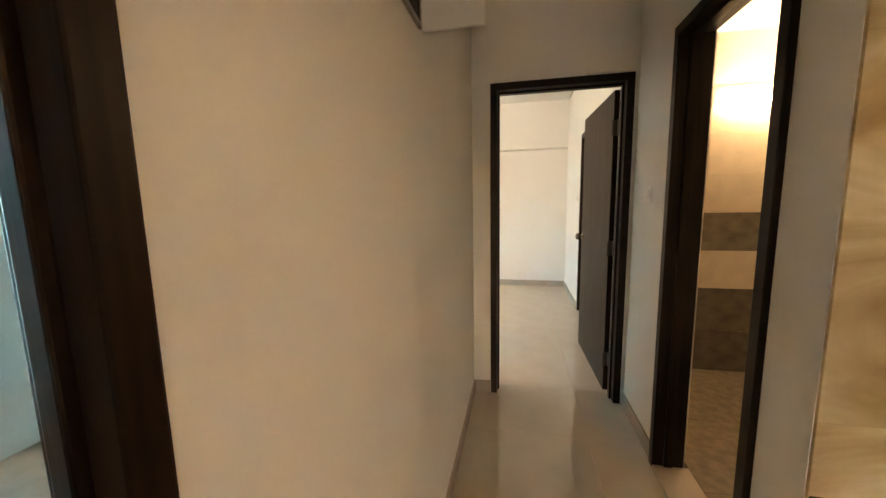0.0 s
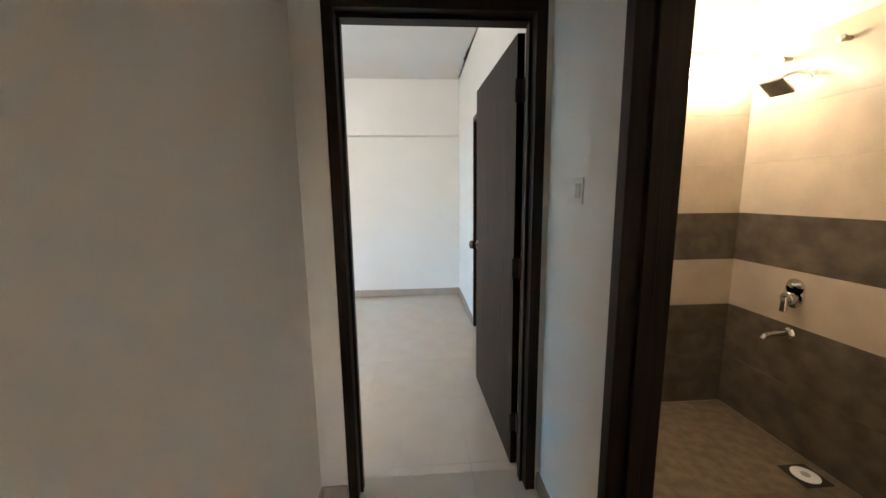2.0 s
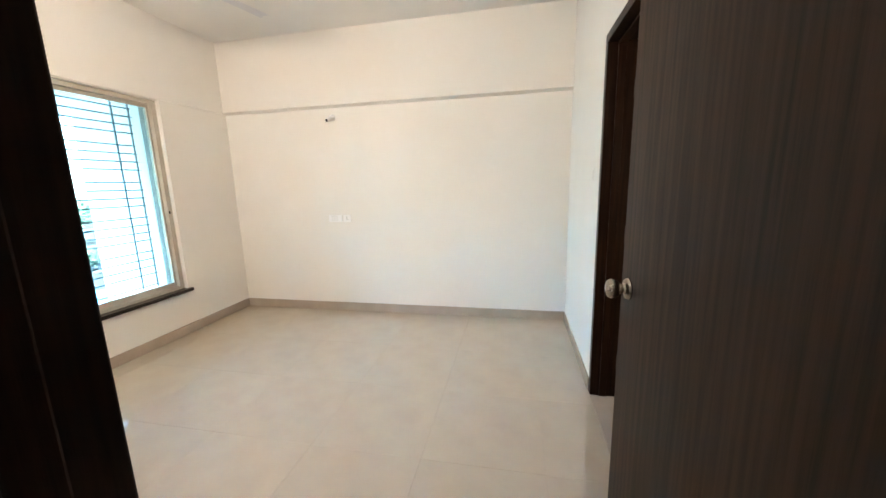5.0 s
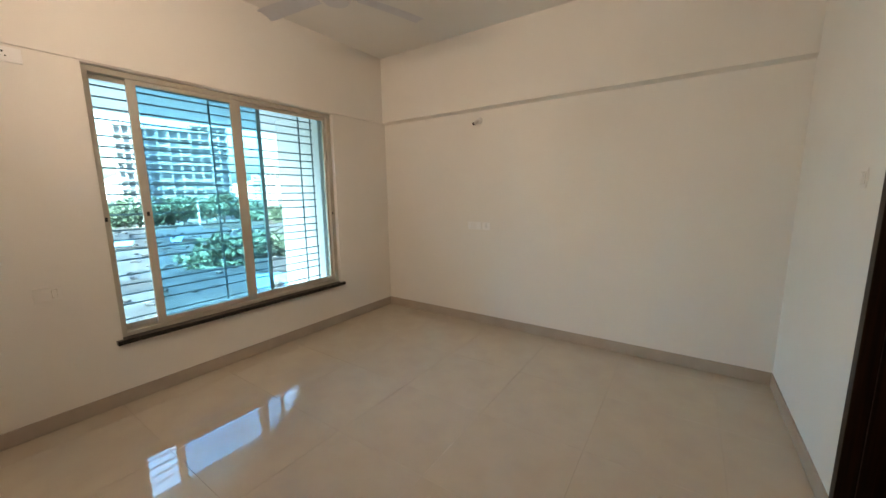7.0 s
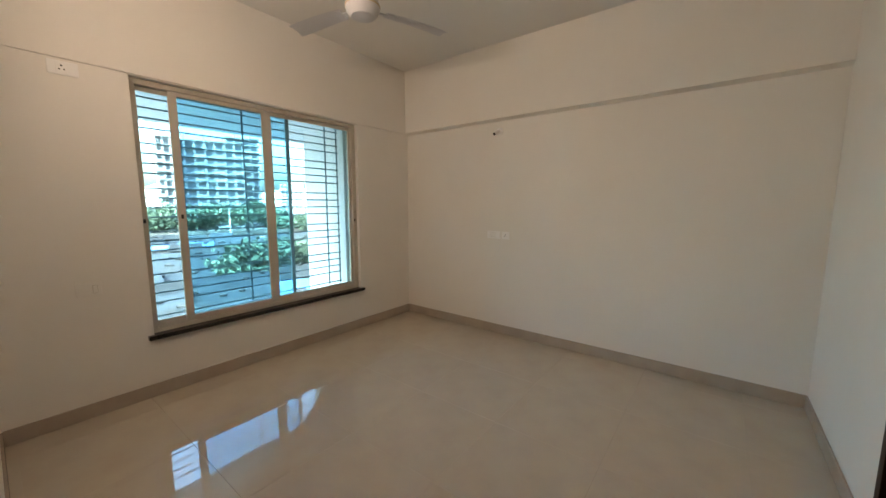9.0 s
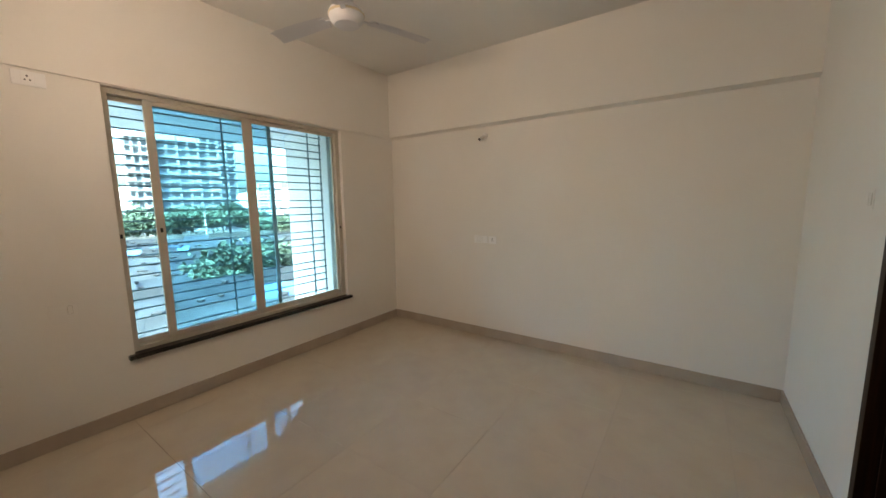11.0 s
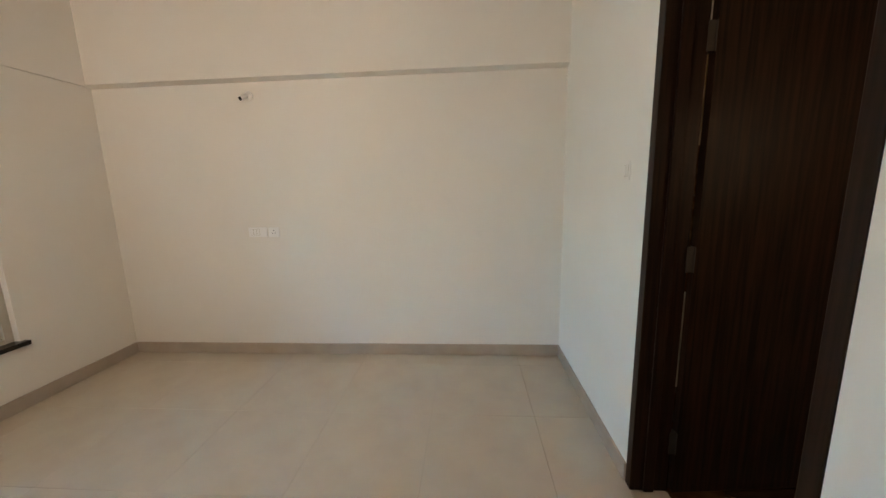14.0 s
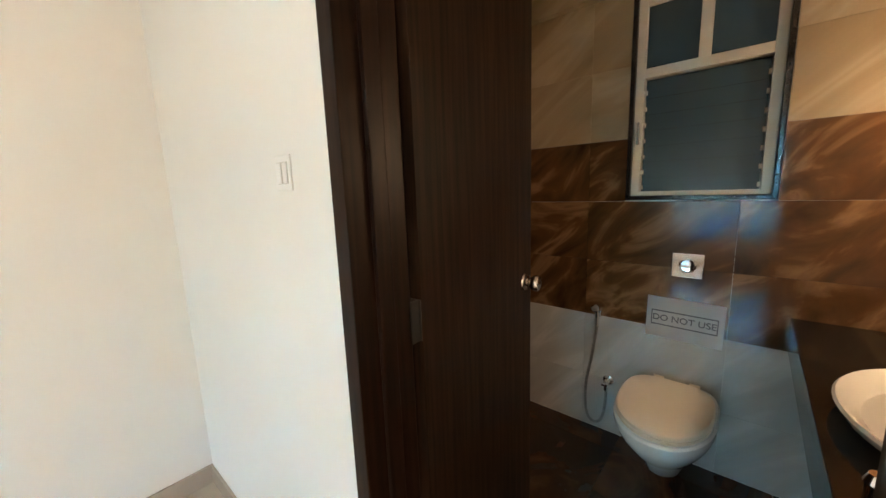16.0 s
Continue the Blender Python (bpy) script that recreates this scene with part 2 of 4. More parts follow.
# ---- walls, floor, ceiling ----
bm = bmesh.new()
profile = [(FY, -0.02), (FY, LEDGE - 0.008), (FY - 0.05, LEDGE + 0.012), (FY - 0.05, TOP + 0.02), (FY + 0.15, TOP + 0.02), (FY + 0.15, -0.02)]
ends = [[bm.verts.new((x, y, z)) for y, z in profile] for x in (WX - 0.15, EX + 0.15)]
for k in range(6):
    bm.faces.new((ends[0][k], ends[0][(k + 1) % 6], ends[1][(k + 1) % 6], ends[1][k]))
bm.faces.new(ends[0])
bm.faces.new(reversed(ends[1]))
setting("wall_far", bm, PAINT, "cream painted bedroom wall with a projecting band along its top", "wall")
setting("wall_window", boxes((WX - 0.15, WX, DY1, W_Y0, -0.02, LEDGE), (WX - 0.15, WX, W_Y1, FY, -0.02, LEDGE), (WX - 0.15, WX, W_Y0, W_Y1, -0.02, W_Z0),
        (WX - 0.15, WX, W_Y0, W_Y1, W_Z1, LEDGE), (WX - 0.15, WX + 0.014, DY1, FY, LEDGE, TOP + 0.02)), PAINT, "cream painted wall around the wide sliding window", "wall")
setting("wall_bedroom_east", boxes((EX, EX + 0.15, DY1, 4.008, -0.02, TOP + 0.02), (EX, EX + 0.15, 4.80, FY, -0.02, TOP + 0.02), (EX, EX + 0.15, 4.008, 4.80, DOOR, TOP + 0.02)),
        PAINT, "cream painted bedroom wall with the toilet doorway", "wall")
setting("wall_bedroom_door", boxes((WX - 0.15, 0.222, DY0, DY1, -0.02, LEDGE), (1.082, EX + 0.15, DY0, DY1, -0.02, LEDGE), (0.222, 1.082, DY0, DY1, DOOR, LEDGE),
        (WX - 0.15, EX + 0.15, DY0 - 0.012, DY1, LEDGE, TOP + 0.02)), PAINT, "cream painted wall around the bedroom doorway", "wall")
setting("wall_corridor_west", boxes((CX0 - 0.085, CX0, 0.468, DY0, -0.02, TOP + 0.02), (CX0 - 0.085, CX0, -3.2, -0.42, -0.02, TOP + 0.02), (CX0 - 0.085, CX0, -0.42, 0.468, DOOR, TOP + 0.02)),
        PAINT, "plain cream painted corridor wall", "wall")
setting("wall_corridor_east", boxes((CX1, CX1 + 0.15, 1.19, 1.375, -0.02, TOP + 0.02), (CX1, CX1 + 0.15, 2.115, DY0 - 0.012, -0.02, TOP + 0.02), (CX1, CX1 + 0.15, 1.375, 2.115, DOOR, TOP + 0.02)),
        PAINT, "cream painted corridor wall with the shower room doorway", "wall")
# closing walls around what is never faced
setting("wall_living_north", boxes((CX1 + 0.15, 4.2, 1.19, 1.32, -0.02, TOP + 0.02)), PAINT, "plain painted wall behind the washing niche tiles", "wall")
setting("wall_living_east", boxes((4.2, 4.35, -4.2, 1.32, -0.02, TOP + 0.02)), PAINT, "plain painted wall of the hall", "wall")
# unseen; its high opening is added to let daylight reach the corridor
setting("wall_living_south", boxes((CX0 - 0.12, 1.2, -4.35, -4.2, -0.02, TOP + 0.02), (2.15, 4.35, -4.35, -4.2, -0.02, TOP + 0.02), (1.2, 2.15, -4.35, -4.2, -0.02, 1.75), (1.2, 2.15, -4.35, -4.2, 2.1, TOP + 0.02)),
        PAINT, "plain painted hall wall, unseen, with an opening added for daylight", "wall")
setting("wall_living_west", boxes((CX0 - 0.12, CX0, -4.2, -3.2, -0.02, TOP + 0.02)), PAINT, "plain painted wall of the hall", "wall")
setting("wall_room_west", boxes((WX - 0.15, WX, -1.8, -0.1, -0.02, TOP + 0.02), (WX - 0.15, WX, 1.45, DY0, -0.02, TOP + 0.02), (WX - 0.15, WX, -0.1, 1.45, -0.02, 0.4), (WX - 0.15, WX, -0.1, 1.45, 2.1, TOP + 0.02)),
        PAINT, "painted side room wall with a window opening", "wall")
setting("wall_room_south", boxes((WX - 0.15, CX0 - 0.12, -1.95, -1.8, -0.02, TOP + 0.02)), PAINT, "plain painted side room wall", "wall")
side_pane = setting("window_3", boxes((WX - 0.09, WX - 0.085, -0.1, 1.45, 0.4, 2.1)), PANE, "blue tinted window glass of the side room", "window")
side_pane.visible_shadow = False
# shower room and toilet shells
setting("wall_shower_north", boxes((CX1 + 0.15, BX + 0.15, BY, T_Y0 - 0.012, -0.05, 2.6)), PAINT, "tiled shower room wall", "wall")
setting("wall_shower_east", boxes((BX, BX + 0.15, 1.32, BY, -0.05, 2.6)), PAINT, "tiled shower room wall with the mixer", "wall")
setting("ceiling_shower", boxes((CX1 + 0.15, BX + 0.15, 1.32, T_Y0, 2.5, 2.62)), CEIL, "plain white shower room ceiling", "ceiling")
setting("wall_toilet_east", boxes((TX, TX + 0.15, T_Y0, 4.11, -0.05, 2.85), (TX, TX + 0.15, 4.65, T_Y1, -0.05, 2.85), (TX, TX + 0.15, 4.11, 4.65, -0.05, 1.245), (TX, TX + 0.15, 4.11, 4.65, 2.14, 2.85)),
        PAINT, "tiled toilet wall with the louvred window", "wall")
setting("wall_toilet_north", boxes((EX + 0.15, TX + 0.15, T_Y1, T_Y1 + 0.12, -0.05, 2.85)), PAINT, "plain wall of the toilet", "wall")
setting("wall_toilet_south", boxes((EX + 0.15, TX + 0.15, T_Y0 - 0.01, T_Y0, 2.6, 2.85)), PAINT, "plain wall of the toilet", "wall")
setting("ceiling", boxes((WX - 0.15, 4.35, -4.35, FY + 0.15, TOP + 0.02, TOP + 0.18)), CEIL, "plain white painted ceiling", "ceiling")
setting("ceiling_bedroom", boxes((WX + 0.014, EX, DY1, FY - 0.05, TOP, TOP + 0.018)), CEIL, "plain white painted bedroom ceiling", "ceiling")


def run(x0, x1, y0, y1, z, length, name, parent, material, deep=0.012, gap=0.002, bevel=0.001, x_at=None, y_at=None):
    """Floor tiles over a rectangle, each an object of its own."""
    step_x, step_y = length
    shapes = {}
    xs = [x0] + [x for k in range(-20, 40) for x in [(x_at or x0) + k * step_x] if x0 + 0.01 < x < x1 - 0.01] + [x1]
    ys = [y0] + [y for k in range(-20, 40) for y in [(y_at or y0) + k * step_y] if y0 + 0.01 < y < y1 - 0.01] + [y1]
    for xa, xb in zip(xs, xs[1:]):
        for ya, yb in zip(ys, ys[1:]):
            key = (round(xb - xa, 4), round(yb - ya, 4))
            if key not in shapes:
                bm = bmesh.new()
                box(bm, gap / 2, key[0] - gap / 2, gap / 2, key[1] - gap / 2, -deep, 0)
                top = [e for e in bm.edges if all(v.co.z > -1e-4 for v in e.verts)]
                bmesh.ops.bevel(bm, geom=top, offset=bevel, segments=1, affect="EDGES")
                me = bpy.data.meshes.new(name)
                bm.to_mesh(me)
                bm.free()
                me.materials.append(material)
                shapes[key] = me
            ob = new(name, shapes[key])
            ob.location, ob.parent = (xa, ya, z), parent


def skirting(name, rows):
    setting(name, boxes(*rows, bevel=0.002), SKIRT, "low beige tile skirting along the wall foot", "skirting")


skirting("baseboard_far", [(WX + 0.012, EX - 0.012, FY - 0.012, FY - 0.0005, 0.002, 0.09)])
skirting("baseboard_window", [(WX + 0.0005, WX + 0.012, DY1 + 0.012, FY - 0.0005, 0.002, 0.09)])
skirting("baseboard_east", [(EX - 0.012, EX - 0.0005, 4.802, FY - 0.0005, 0.002, 0.09), (EX - 0.012, EX - 0.0005, DY1, 4.006, 0.002, 0.09)])
skirting("baseboard_door_wall", [(WX + 0.012, 0.220, DY1 + 0.0005, DY1 + 0.012, 0.002, 0.09), (CX0 + 0.012, 0.220, DY0 - 0.012, DY0 - 0.0005, 0.002, 0.09)])
skirting("baseboard_corridor_west", [(CX0 + 0.0005, CX0 + 0.012, 0.470, DY0 - 0.0005, 0.002, 0.09)])
skirting("baseboard_corridor_east", [(CX1 - 0.012, CX1 - 0.0005, 2.117, DY0 - 0.0005, 0.002, 0.09), (CX1 - 0.012, CX1 - 0.0005, 1.18, 1.373, 0.002, 0.09)])


# ---- doors ----
def door_frame(name, axis, a0, a1, d0, d1, label, face=0.055, short=None):
    """A dark timber frame in an opening from a0 to a1 along an axis, d0 to d1 deep, with a rebate strip."""
    ob = thing(name, ((a0 + a1) / 2, d0, 0) if axis == "x" else (d0, (a0 + a1) / 2, 0), label, "door frame", "", "structure")

    def put(piece, p0, p1, z0, z1, e0, e1, tag=""):
        row = (p0, p1, e0, e1, z0, z1) if axis == "x" else (e0, e1, p0, p1, z0, z1)
        part(piece, boxes(row, bevel=0.003), FRAMEWOOD, ob, tag)
    put("jamb", a0 + 0.001, a0 + face, 0.001, DOOR - face, d0, short or d1)
    put("jamb", a1 - face, a1 - 0.001, 0.001, DOOR - face, d0, d1)
    put("head", a0 + 0.001, a1 - 0.001, DOOR - face, DOOR - 0.001, d0, d1)
    mid0, mid1 = d0 + 0.35 * (d1 - d0), d0 + 0.62 * (d1 - d0)
    put("stop", a0 + face + 0.0005, a0 + face + 0.014, 0.001, DOOR - face - 0.014, mid0, mid1)
    put("stop", a1 - face - 0.014, a1 - face - 0.0005, 0.001, DOOR - face - 0.014, mid0, mid1)
    put("stop", a0 + face + 0.0005, a1 - face - 0.0005, DOOR - face - 0.0135, DOOR - face - 0.0005, mid0, mid1)
    return ob


def knob_profile():
    return [(0.031, 0.0), (0.032, 0.003), (0.029, 0.009), (0.017, 0.013), (0.014, 0.018), (0.016, 0.024), (0.024, 0.031), (0.0285, 0.040), (0.0285, 0.050), (0.024, 0.058), (0.012, 0.063), (0.004, 0.064)]


def door_leaf(name, hinge, tip, label, z=0.985, thick=0.034, high=2.055):
    """A flush laminated leaf from its hinge edge to its tip, with a knob on each face, a latch and three butt hinges."""
    h, t = Vector((*hinge, 0)), Vector((*tip, 0))
    along = (t - h).normalized()
    side = Vector((-along.y, along.x, 0))
    wide = (t - h).length
    place = Matrix(((along.x, side.x, 0, h.x), (along.y, side.y, 0, h.y), (0, 0, 1, 0), (0, 0, 0, 1)))
    ob = thing(name, (h.x, h.y, 0.008), label, "door", "", "structure")

    def put(piece, bm, material, parent=ob, tag="", smooth=False):
        bm.transform(place)
        return part(piece, bm, material, parent, tag, smooth)
    panel = put("panel", boxes((0, wide, -thick / 2, thick / 2, 0.008, high), bevel=0.002), WENGE)
    for s, ax in ((1, "Y"), (-1, "-Y")):
        put("knob", lathe(knob_profile(), (wide - 0.065, s * (thick / 2 + 0.0003), z), ax, 28), STEEL, panel, "brushed steel door knob", True)
    put("latch_plate", boxes((wide + 0.0002, wide + 0.0025, -0.011, 0.011, z - 0.06, z + 0.06), bevel=0.0008), STEEL, panel, "steel latch plate")
    for zz in (0.24, 1.03, 1.82):
        bm = boxes((-0.028, -0.0003, thick / 2 - 0.028, thick / 2 - 0.024, zz - 0.05, zz + 0.05), (-0.0025, -0.0003, -thick / 2, thick / 2 + 0.002, zz - 0.05, zz + 0.05))
        for k in range(5):
            tube(bm, (-0.006, thick / 2 + 0.006, zz - 0.05 + k * 0.02), (-0.006, thick / 2 + 0.006, zz - 0.0315 + k * 0.02), 0.006, n=12)
        put("hinge", bm, HINGE, panel, "steel butt hinge", True)
    return ob


door_frame("door_frame_bedroom", "x", 0.222, 1.082, DY0 - 0.004, DY1 + 0.004, "dark polished wood frame of the open bedroom door", 0.045)
door_leaf("door_bedroom", (1.024, 2.82), (0.995, 3.70), "dark wenge laminate bedroom door standing wide open", 1.03)
door_frame("door_frame_toilet", "y", 4.008, 4.80, EX - 0.004, EX + 0.148, "dark polished wood frame of the toilet door", 0.047)
door_leaf("door_toilet", (EX + 0.165, 4.755), (EX + 0.165 + 0.652, 4.815), "dark wenge laminate toilet door opened into the toilet")
door_frame("door_frame_shower", "y", 1.375, 2.115, CX1 - 0.02, CX1 + 0.125, "dark polished wood frame of the shower room doorway", 0.045)
door_frame("door_frame_room", "y", -0.42, 0.468, CX0 - 0.083, CX0 + 0.004, "dark wood frame of the side room doorway", 0.04)

# ---- bedroom window ----
window = thing("window_1", (WX - 0.07, (W_Y0 + W_Y1) / 2, W_Z0), "wide three-pane sliding window in beige aluminium with blue glass", "window", "", "structure")
FX0, FX1 = WX - 0.122, WX - 0.038
frame_part = part("window_frame", boxes((FX0, FX1, W_Y0 + 0.001, W_Y0 + 0.034, W_Z0 + 0.002, W_Z1 - 0.001), (FX0, FX1, W_Y1 - 0.045, W_Y1 - 0.001, W_Z0 + 0.002, W_Z1 - 0.001),
                  (FX0, FX1, W_Y0 + 0.034, W_Y1 - 0.045, W_Z0 + 0.002, W_Z0 + 0.03), (FX0, FX1, W_Y0 + 0.034, W_Y1 - 0.045, W_Z1 - 0.035, W_Z1 - 0.001), bevel=0.002), ALU, window)
part("track", boxes(*[(x, x + 0.004, W_Y0 + 0.036, W_Y1 - 0.047, W_Z0 + 0.0305, W_Z0 + 0.038) for x in (WX - 0.058, WX - 0.080, WX - 0.102)]), ALU, window)


def sash(y0, y1, x, left, right, material, right_material=None):
    z0, z1 = W_Z0 + 0.039, W_Z1 - 0.036
    s = part("sash", boxes((x - 0.009, x + 0.009, y0, y0 + left, z0, z1), (x - 0.009, x + 0.009, y0 + left, y1 - right, z0, z0 + 0.032), (x - 0.009, x + 0.009, y0 + left, y1 - right, z1 - 0.028, z1), bevel=0.0015), material, window)
    part("stile", boxes((x - 0.009, x + 0.009, y1 - right, y1, z0, z1), bevel=0.0015), right_material or material, s)
    g = part("pane", boxes((x - 0.002, x + 0.002, y0 + left - 0.006, y1 - right + 0.006, z0 + 0.028, z1 - 0.024)), PANE, s, "blue tinted glass pane")
    g.visible_shadow = False
    return s


front = sash(3.709, 4.413, WX - 0.056, 0.05, 0.075, ALU)
part("latch", boxes((WX - 0.0467, WX - 0.044, 3.727, 3.743, 1.21, 1.24), bevel=0.001), HOLE, front, "small black sash latch")
rear = sash(W_Y0 + 0.036, 4.594, WX - 0.100, 0.012, 0.03, ALU, ALU_DARK)
sash(4.377, W_Y1 - 0.047, WX - 0.078, 0.03, 0.018, ALU)
for yy, zz in ((W_Y0 + 0.017, 1.20), (W_Y1 - 0.03, 1.15)):
    part("lock_hole", boxes((FX1 + 0.0003, FX1 + 0.002, yy - 0.007, yy + 0.007, zz - 0.013, zz + 0.013), bevel=0.0005), HOLE, frame_part, "small black lock hole")
whole("window_sill", boxes((WX - 0.15, WX + 0.035, W_Y0 - 0.035, W_Y1 + 0.03, W_Z0 - 0.028, W_Z0 + 0.001), bevel=0.004), GRANITE, (WX, (W_Y0 + W_Y1) / 2, W_Z0 - 0.028),
      "polished black granite sill under the window", "window sill", "", "structure")

grille = thing("window_grille", (WX - 0.2, (W_Y0 + W_Y1) / 2, 0.4), "dark painted iron grille outside the window glass", "grille")
gx, zz, k = WX - 0.21, 0.50, 0
while zz < 2.18:
    part("bar", tube(bmesh.new(), (gx, W_Y0 - 0.05, zz), (gx, 5.19, zz), 0.0055, n=8), IRON, grille)
    zz += 0.068 if k % 4 else 0.104
    k += 1
for yy in (3.46, 4.255, 5.04, 5.175):
    part("upright", boxes((gx - 0.014, gx - 0.005, yy - 0.006, yy + 0.006, 0.40, 2.205)), IRON, grille)

# ---- floors ----
floor = setting("floor", boxes((WX - 0.15, 4.35, -4.35, FY + 0.15, -0.2, -0.013), (CX0 - 0.12, CX1, -4.2, DY1, -0.0128, -0.0035), (WX, EX, DY1, FY, -0.0128, -0.0035)), GROUT, "cement bed with thin joints under the floor tiles", "floor")


# ---- wall tiles ----
SHAPES = {}


def wall_tiles(parent, axis, at, sign, a0, a1, rows, wide, skip=None, shift=0.0, deep=0.009, gap=0.0008):
    """Tiles on a wall: axis is the wall's normal, at its face, sign the way it looks; rows of (z0, z1, material)."""
    for n, (z0, z1, material) in enumerate(rows):
        cuts = [a0] + [c for k in range(-3, 30) for c in [a0 + shift + k * wide] if a0 + 0.02 < c < a1 - 0.02] + [a1]
        for ca, cb in zip(cuts, cuts[1:]):
            spans = [(ca, cb, z0, z1)]
            if skip:
                s0, s1, t0, t1 = skip
                if cb > s0 + 1e-3 and ca < s1 - 1e-3 and z1 > t0 + 1e-3 and z0 < t1 - 1e-3:
                    spans = []
                    if ca < s0 - 0.01: spans.append((ca, s0, z0, z1))
                    if cb > s1 + 0.01: spans.append((s1, cb, z0, z1))
                    m0, m1 = max(ca, s0), min(cb, s1)
                    if z0 < t0 - 0.01: spans.append((m0, m1, z0, t0))
                    if z1 > t1 + 0.01: spans.append((m0, m1, t1, z1))
            for p, q, r, s in spans:
                key = (axis, sign, round(q - p, 4), round(s - r, 4), material.name)
                if key not in SHAPES:
                    bm, h = bmesh.new(), gap / 2
                    d0, d1 = (0.0, deep) if sign > 0 else (-deep, 0.0)
                    row = (d0, d1, h, key[2] - h, h, key[3] - h) if axis == "x" else (h, key[2] - h, d0, d1, h, key[3] - h)
                    box(bm, *row)
                    side = 0 if axis == "x" else 1
                    face = [e for e in bm.edges if all(abs(v.co[side]) > deep * 0.9 for v in e.verts)]
                    bmesh.ops.bevel(bm, geom=face, offset=0.0005, segments=1, affect="EDGES")
                    me = bpy.data.meshes.new("tile")
                    bm.to_mesh(me)
                    bm.free()
                    me.materials.append(material)
                    SHAPES[key] = me
                ob = new("tile", SHAPES[key])
                ob.location = (at, p, r) if axis == "x" else (p, at, r)
                ob.parent = parent


# ---- lamps ----
def batten(name, x0, x1, y, z, sign, glow_material, label, stand=0.03):
    """A slim LED batten on a wall that looks along y, with a shallow curved diffuser on its front."""
    ob = thing(name, ((x0 + x1) / 2, y, z), label, "tube light")
    part("housing", boxes((x0, x1, y + sign * 0.0005, y + sign * stand, z - 0.022, z + 0.022), bevel=0.004), PLASTIC, ob)
    bm = bmesh.new()
    bow = [(-0.021, 0.0005), (-0.017, 0.006), (-0.008, 0.010), (0.008, 0.010), (0.017, 0.006), (0.021, 0.0005)]
    ends = [[bm.verts.new((x, y + sign * (stand + d), z + h)) for h, d in bow] for x in (x0 + 0.012, x1 - 0.012)]
    for k in range(len(bow)):
        j = (k + 1) % len(bow)
        bm.faces.new((ends[0][k], ends[0][j], ends[1][j], ends[1][k]))
    bm.faces.new(ends[0])
    bm.faces.new(reversed(ends[1]))
    part("diffuser", bm, glow_material, ob, "glowing white diffuser")
    for a, b in ((x0, x0 + 0.0115), (x1 - 0.0115, x1)):
        part("end_cap", boxes((a, b, y + sign * (stand + 0.0003), y + sign * (stand + 0.011), z - 0.022, z + 0.022), bevel=0.002), PLASTIC, ob)
    return ob


def tube_batten(name, x0, x1, y, z, sign, glow_material, label):
    """A round glowing tube held clear of a wall by a slim housing."""
    ob = thing(name, ((x0 + x1) / 2, y, z), label, "tube light")
    part("housing", boxes((x0, x1, y + sign * 0.0005, y + sign * 0.022, z - 0.008, z + 0.008), bevel=0.003), PLASTIC, ob)
    part("tube", tube(bmesh.new(), (x0 + 0.012, y + sign * 0.05, z), (x1 - 0.006, y + sign * 0.05, z), 0.017, n=18), glow_material, ob, "glowing white tube", True)
    for a, b in ((x0, x0 + 0.012), (x1 - 0.006, x1)):
        part("end_cap", tube(bmesh.new(), (a, y + sign * 0.05, z), (b, y + sign * 0.05, z), 0.014, n=18), PLASTIC, ob, "", True)
    return ob


batten("tube_light", -1.62, -0.42, DY1, 2.25, 1, LED, "lit white LED tube light on the cream wall")
tube_batten("tube_light", 1.80, 2.45, BY - 0.009, 2.03, -1, LED_WARM, "lit warm LED tube light on the tiled shower wall")
tube_batten("tube_light", 1.75, 2.35, 1.180, 2.05, -1, NICHE_LED, "lit warm LED tube light above the washing niche")

# ---- outside ----
GROUND = mat("dusty_ground", (0.10, 0.095, 0.088), 0.9, (0.055, 0.052, 0.05), 0.05, 0.8, 0.1, spec=0.15)
CONCRETE = mat("raw_concrete", (0.34, 0.345, 0.35), 0.85, (0.27, 0.275, 0.28), 0.3, 3, 0.1, spec=0.2)
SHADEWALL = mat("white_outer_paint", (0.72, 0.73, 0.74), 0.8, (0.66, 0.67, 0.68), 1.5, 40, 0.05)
OPENING_SHADE = mat("painted_opening_shade", (0.15, 0.17, 0.19), 0.9)
TREELEAF = mat("tree_foliage", (0.085, 0.125, 0.085), 0.7, (0.04, 0.065, 0.045), 0.6, 4, 0.0, vary=0.25, spec=0.15)
BARK = mat("bark", (0.10, 0.08, 0.06), 0.9, (0.06, 0.05, 0.04), 3, 12, 0.3)
ROOFS = [mat("tin_roof", (0.030, 0.037, 0.043), 0.8, (0.016, 0.021, 0.025), 0.4, 6, 0.1, vary=0.35, spec=0.15), mat("cement_sheet_roof", (0.036, 0.039, 0.042), 0.85, (0.02, 0.022, 0.024), 0.5, 6, 0.1, vary=0.3, spec=0.12),
         mat("blue_tarpaulin", (0.04, 0.15, 0.30), 0.6, (0.03, 0.11, 0.23), 0.5, 6, 0.1, vary=0.2), mat("pale_sheet_roof", (0.06, 0.067, 0.07), 0.8, (0.034, 0.039, 0.042), 0.5, 6, 0.1, vary=0.1, spec=0.2)]
HUTWALL = mat("hut_wall", (0.12, 0.11, 0.10), 0.9, (0.07, 0.065, 0.06), 0.6, 6, 0.1, vary=0.3)
STONE = mat("roof_stone", (0.03, 0.03, 0.033), 0.9, (0.015, 0.015, 0.018), 3)
PALECONCRETE = mat("pale_concrete_road", (0.62, 0.61, 0.58), 0.8, (0.52, 0.51, 0.48), 0.08, 1, 0.05)
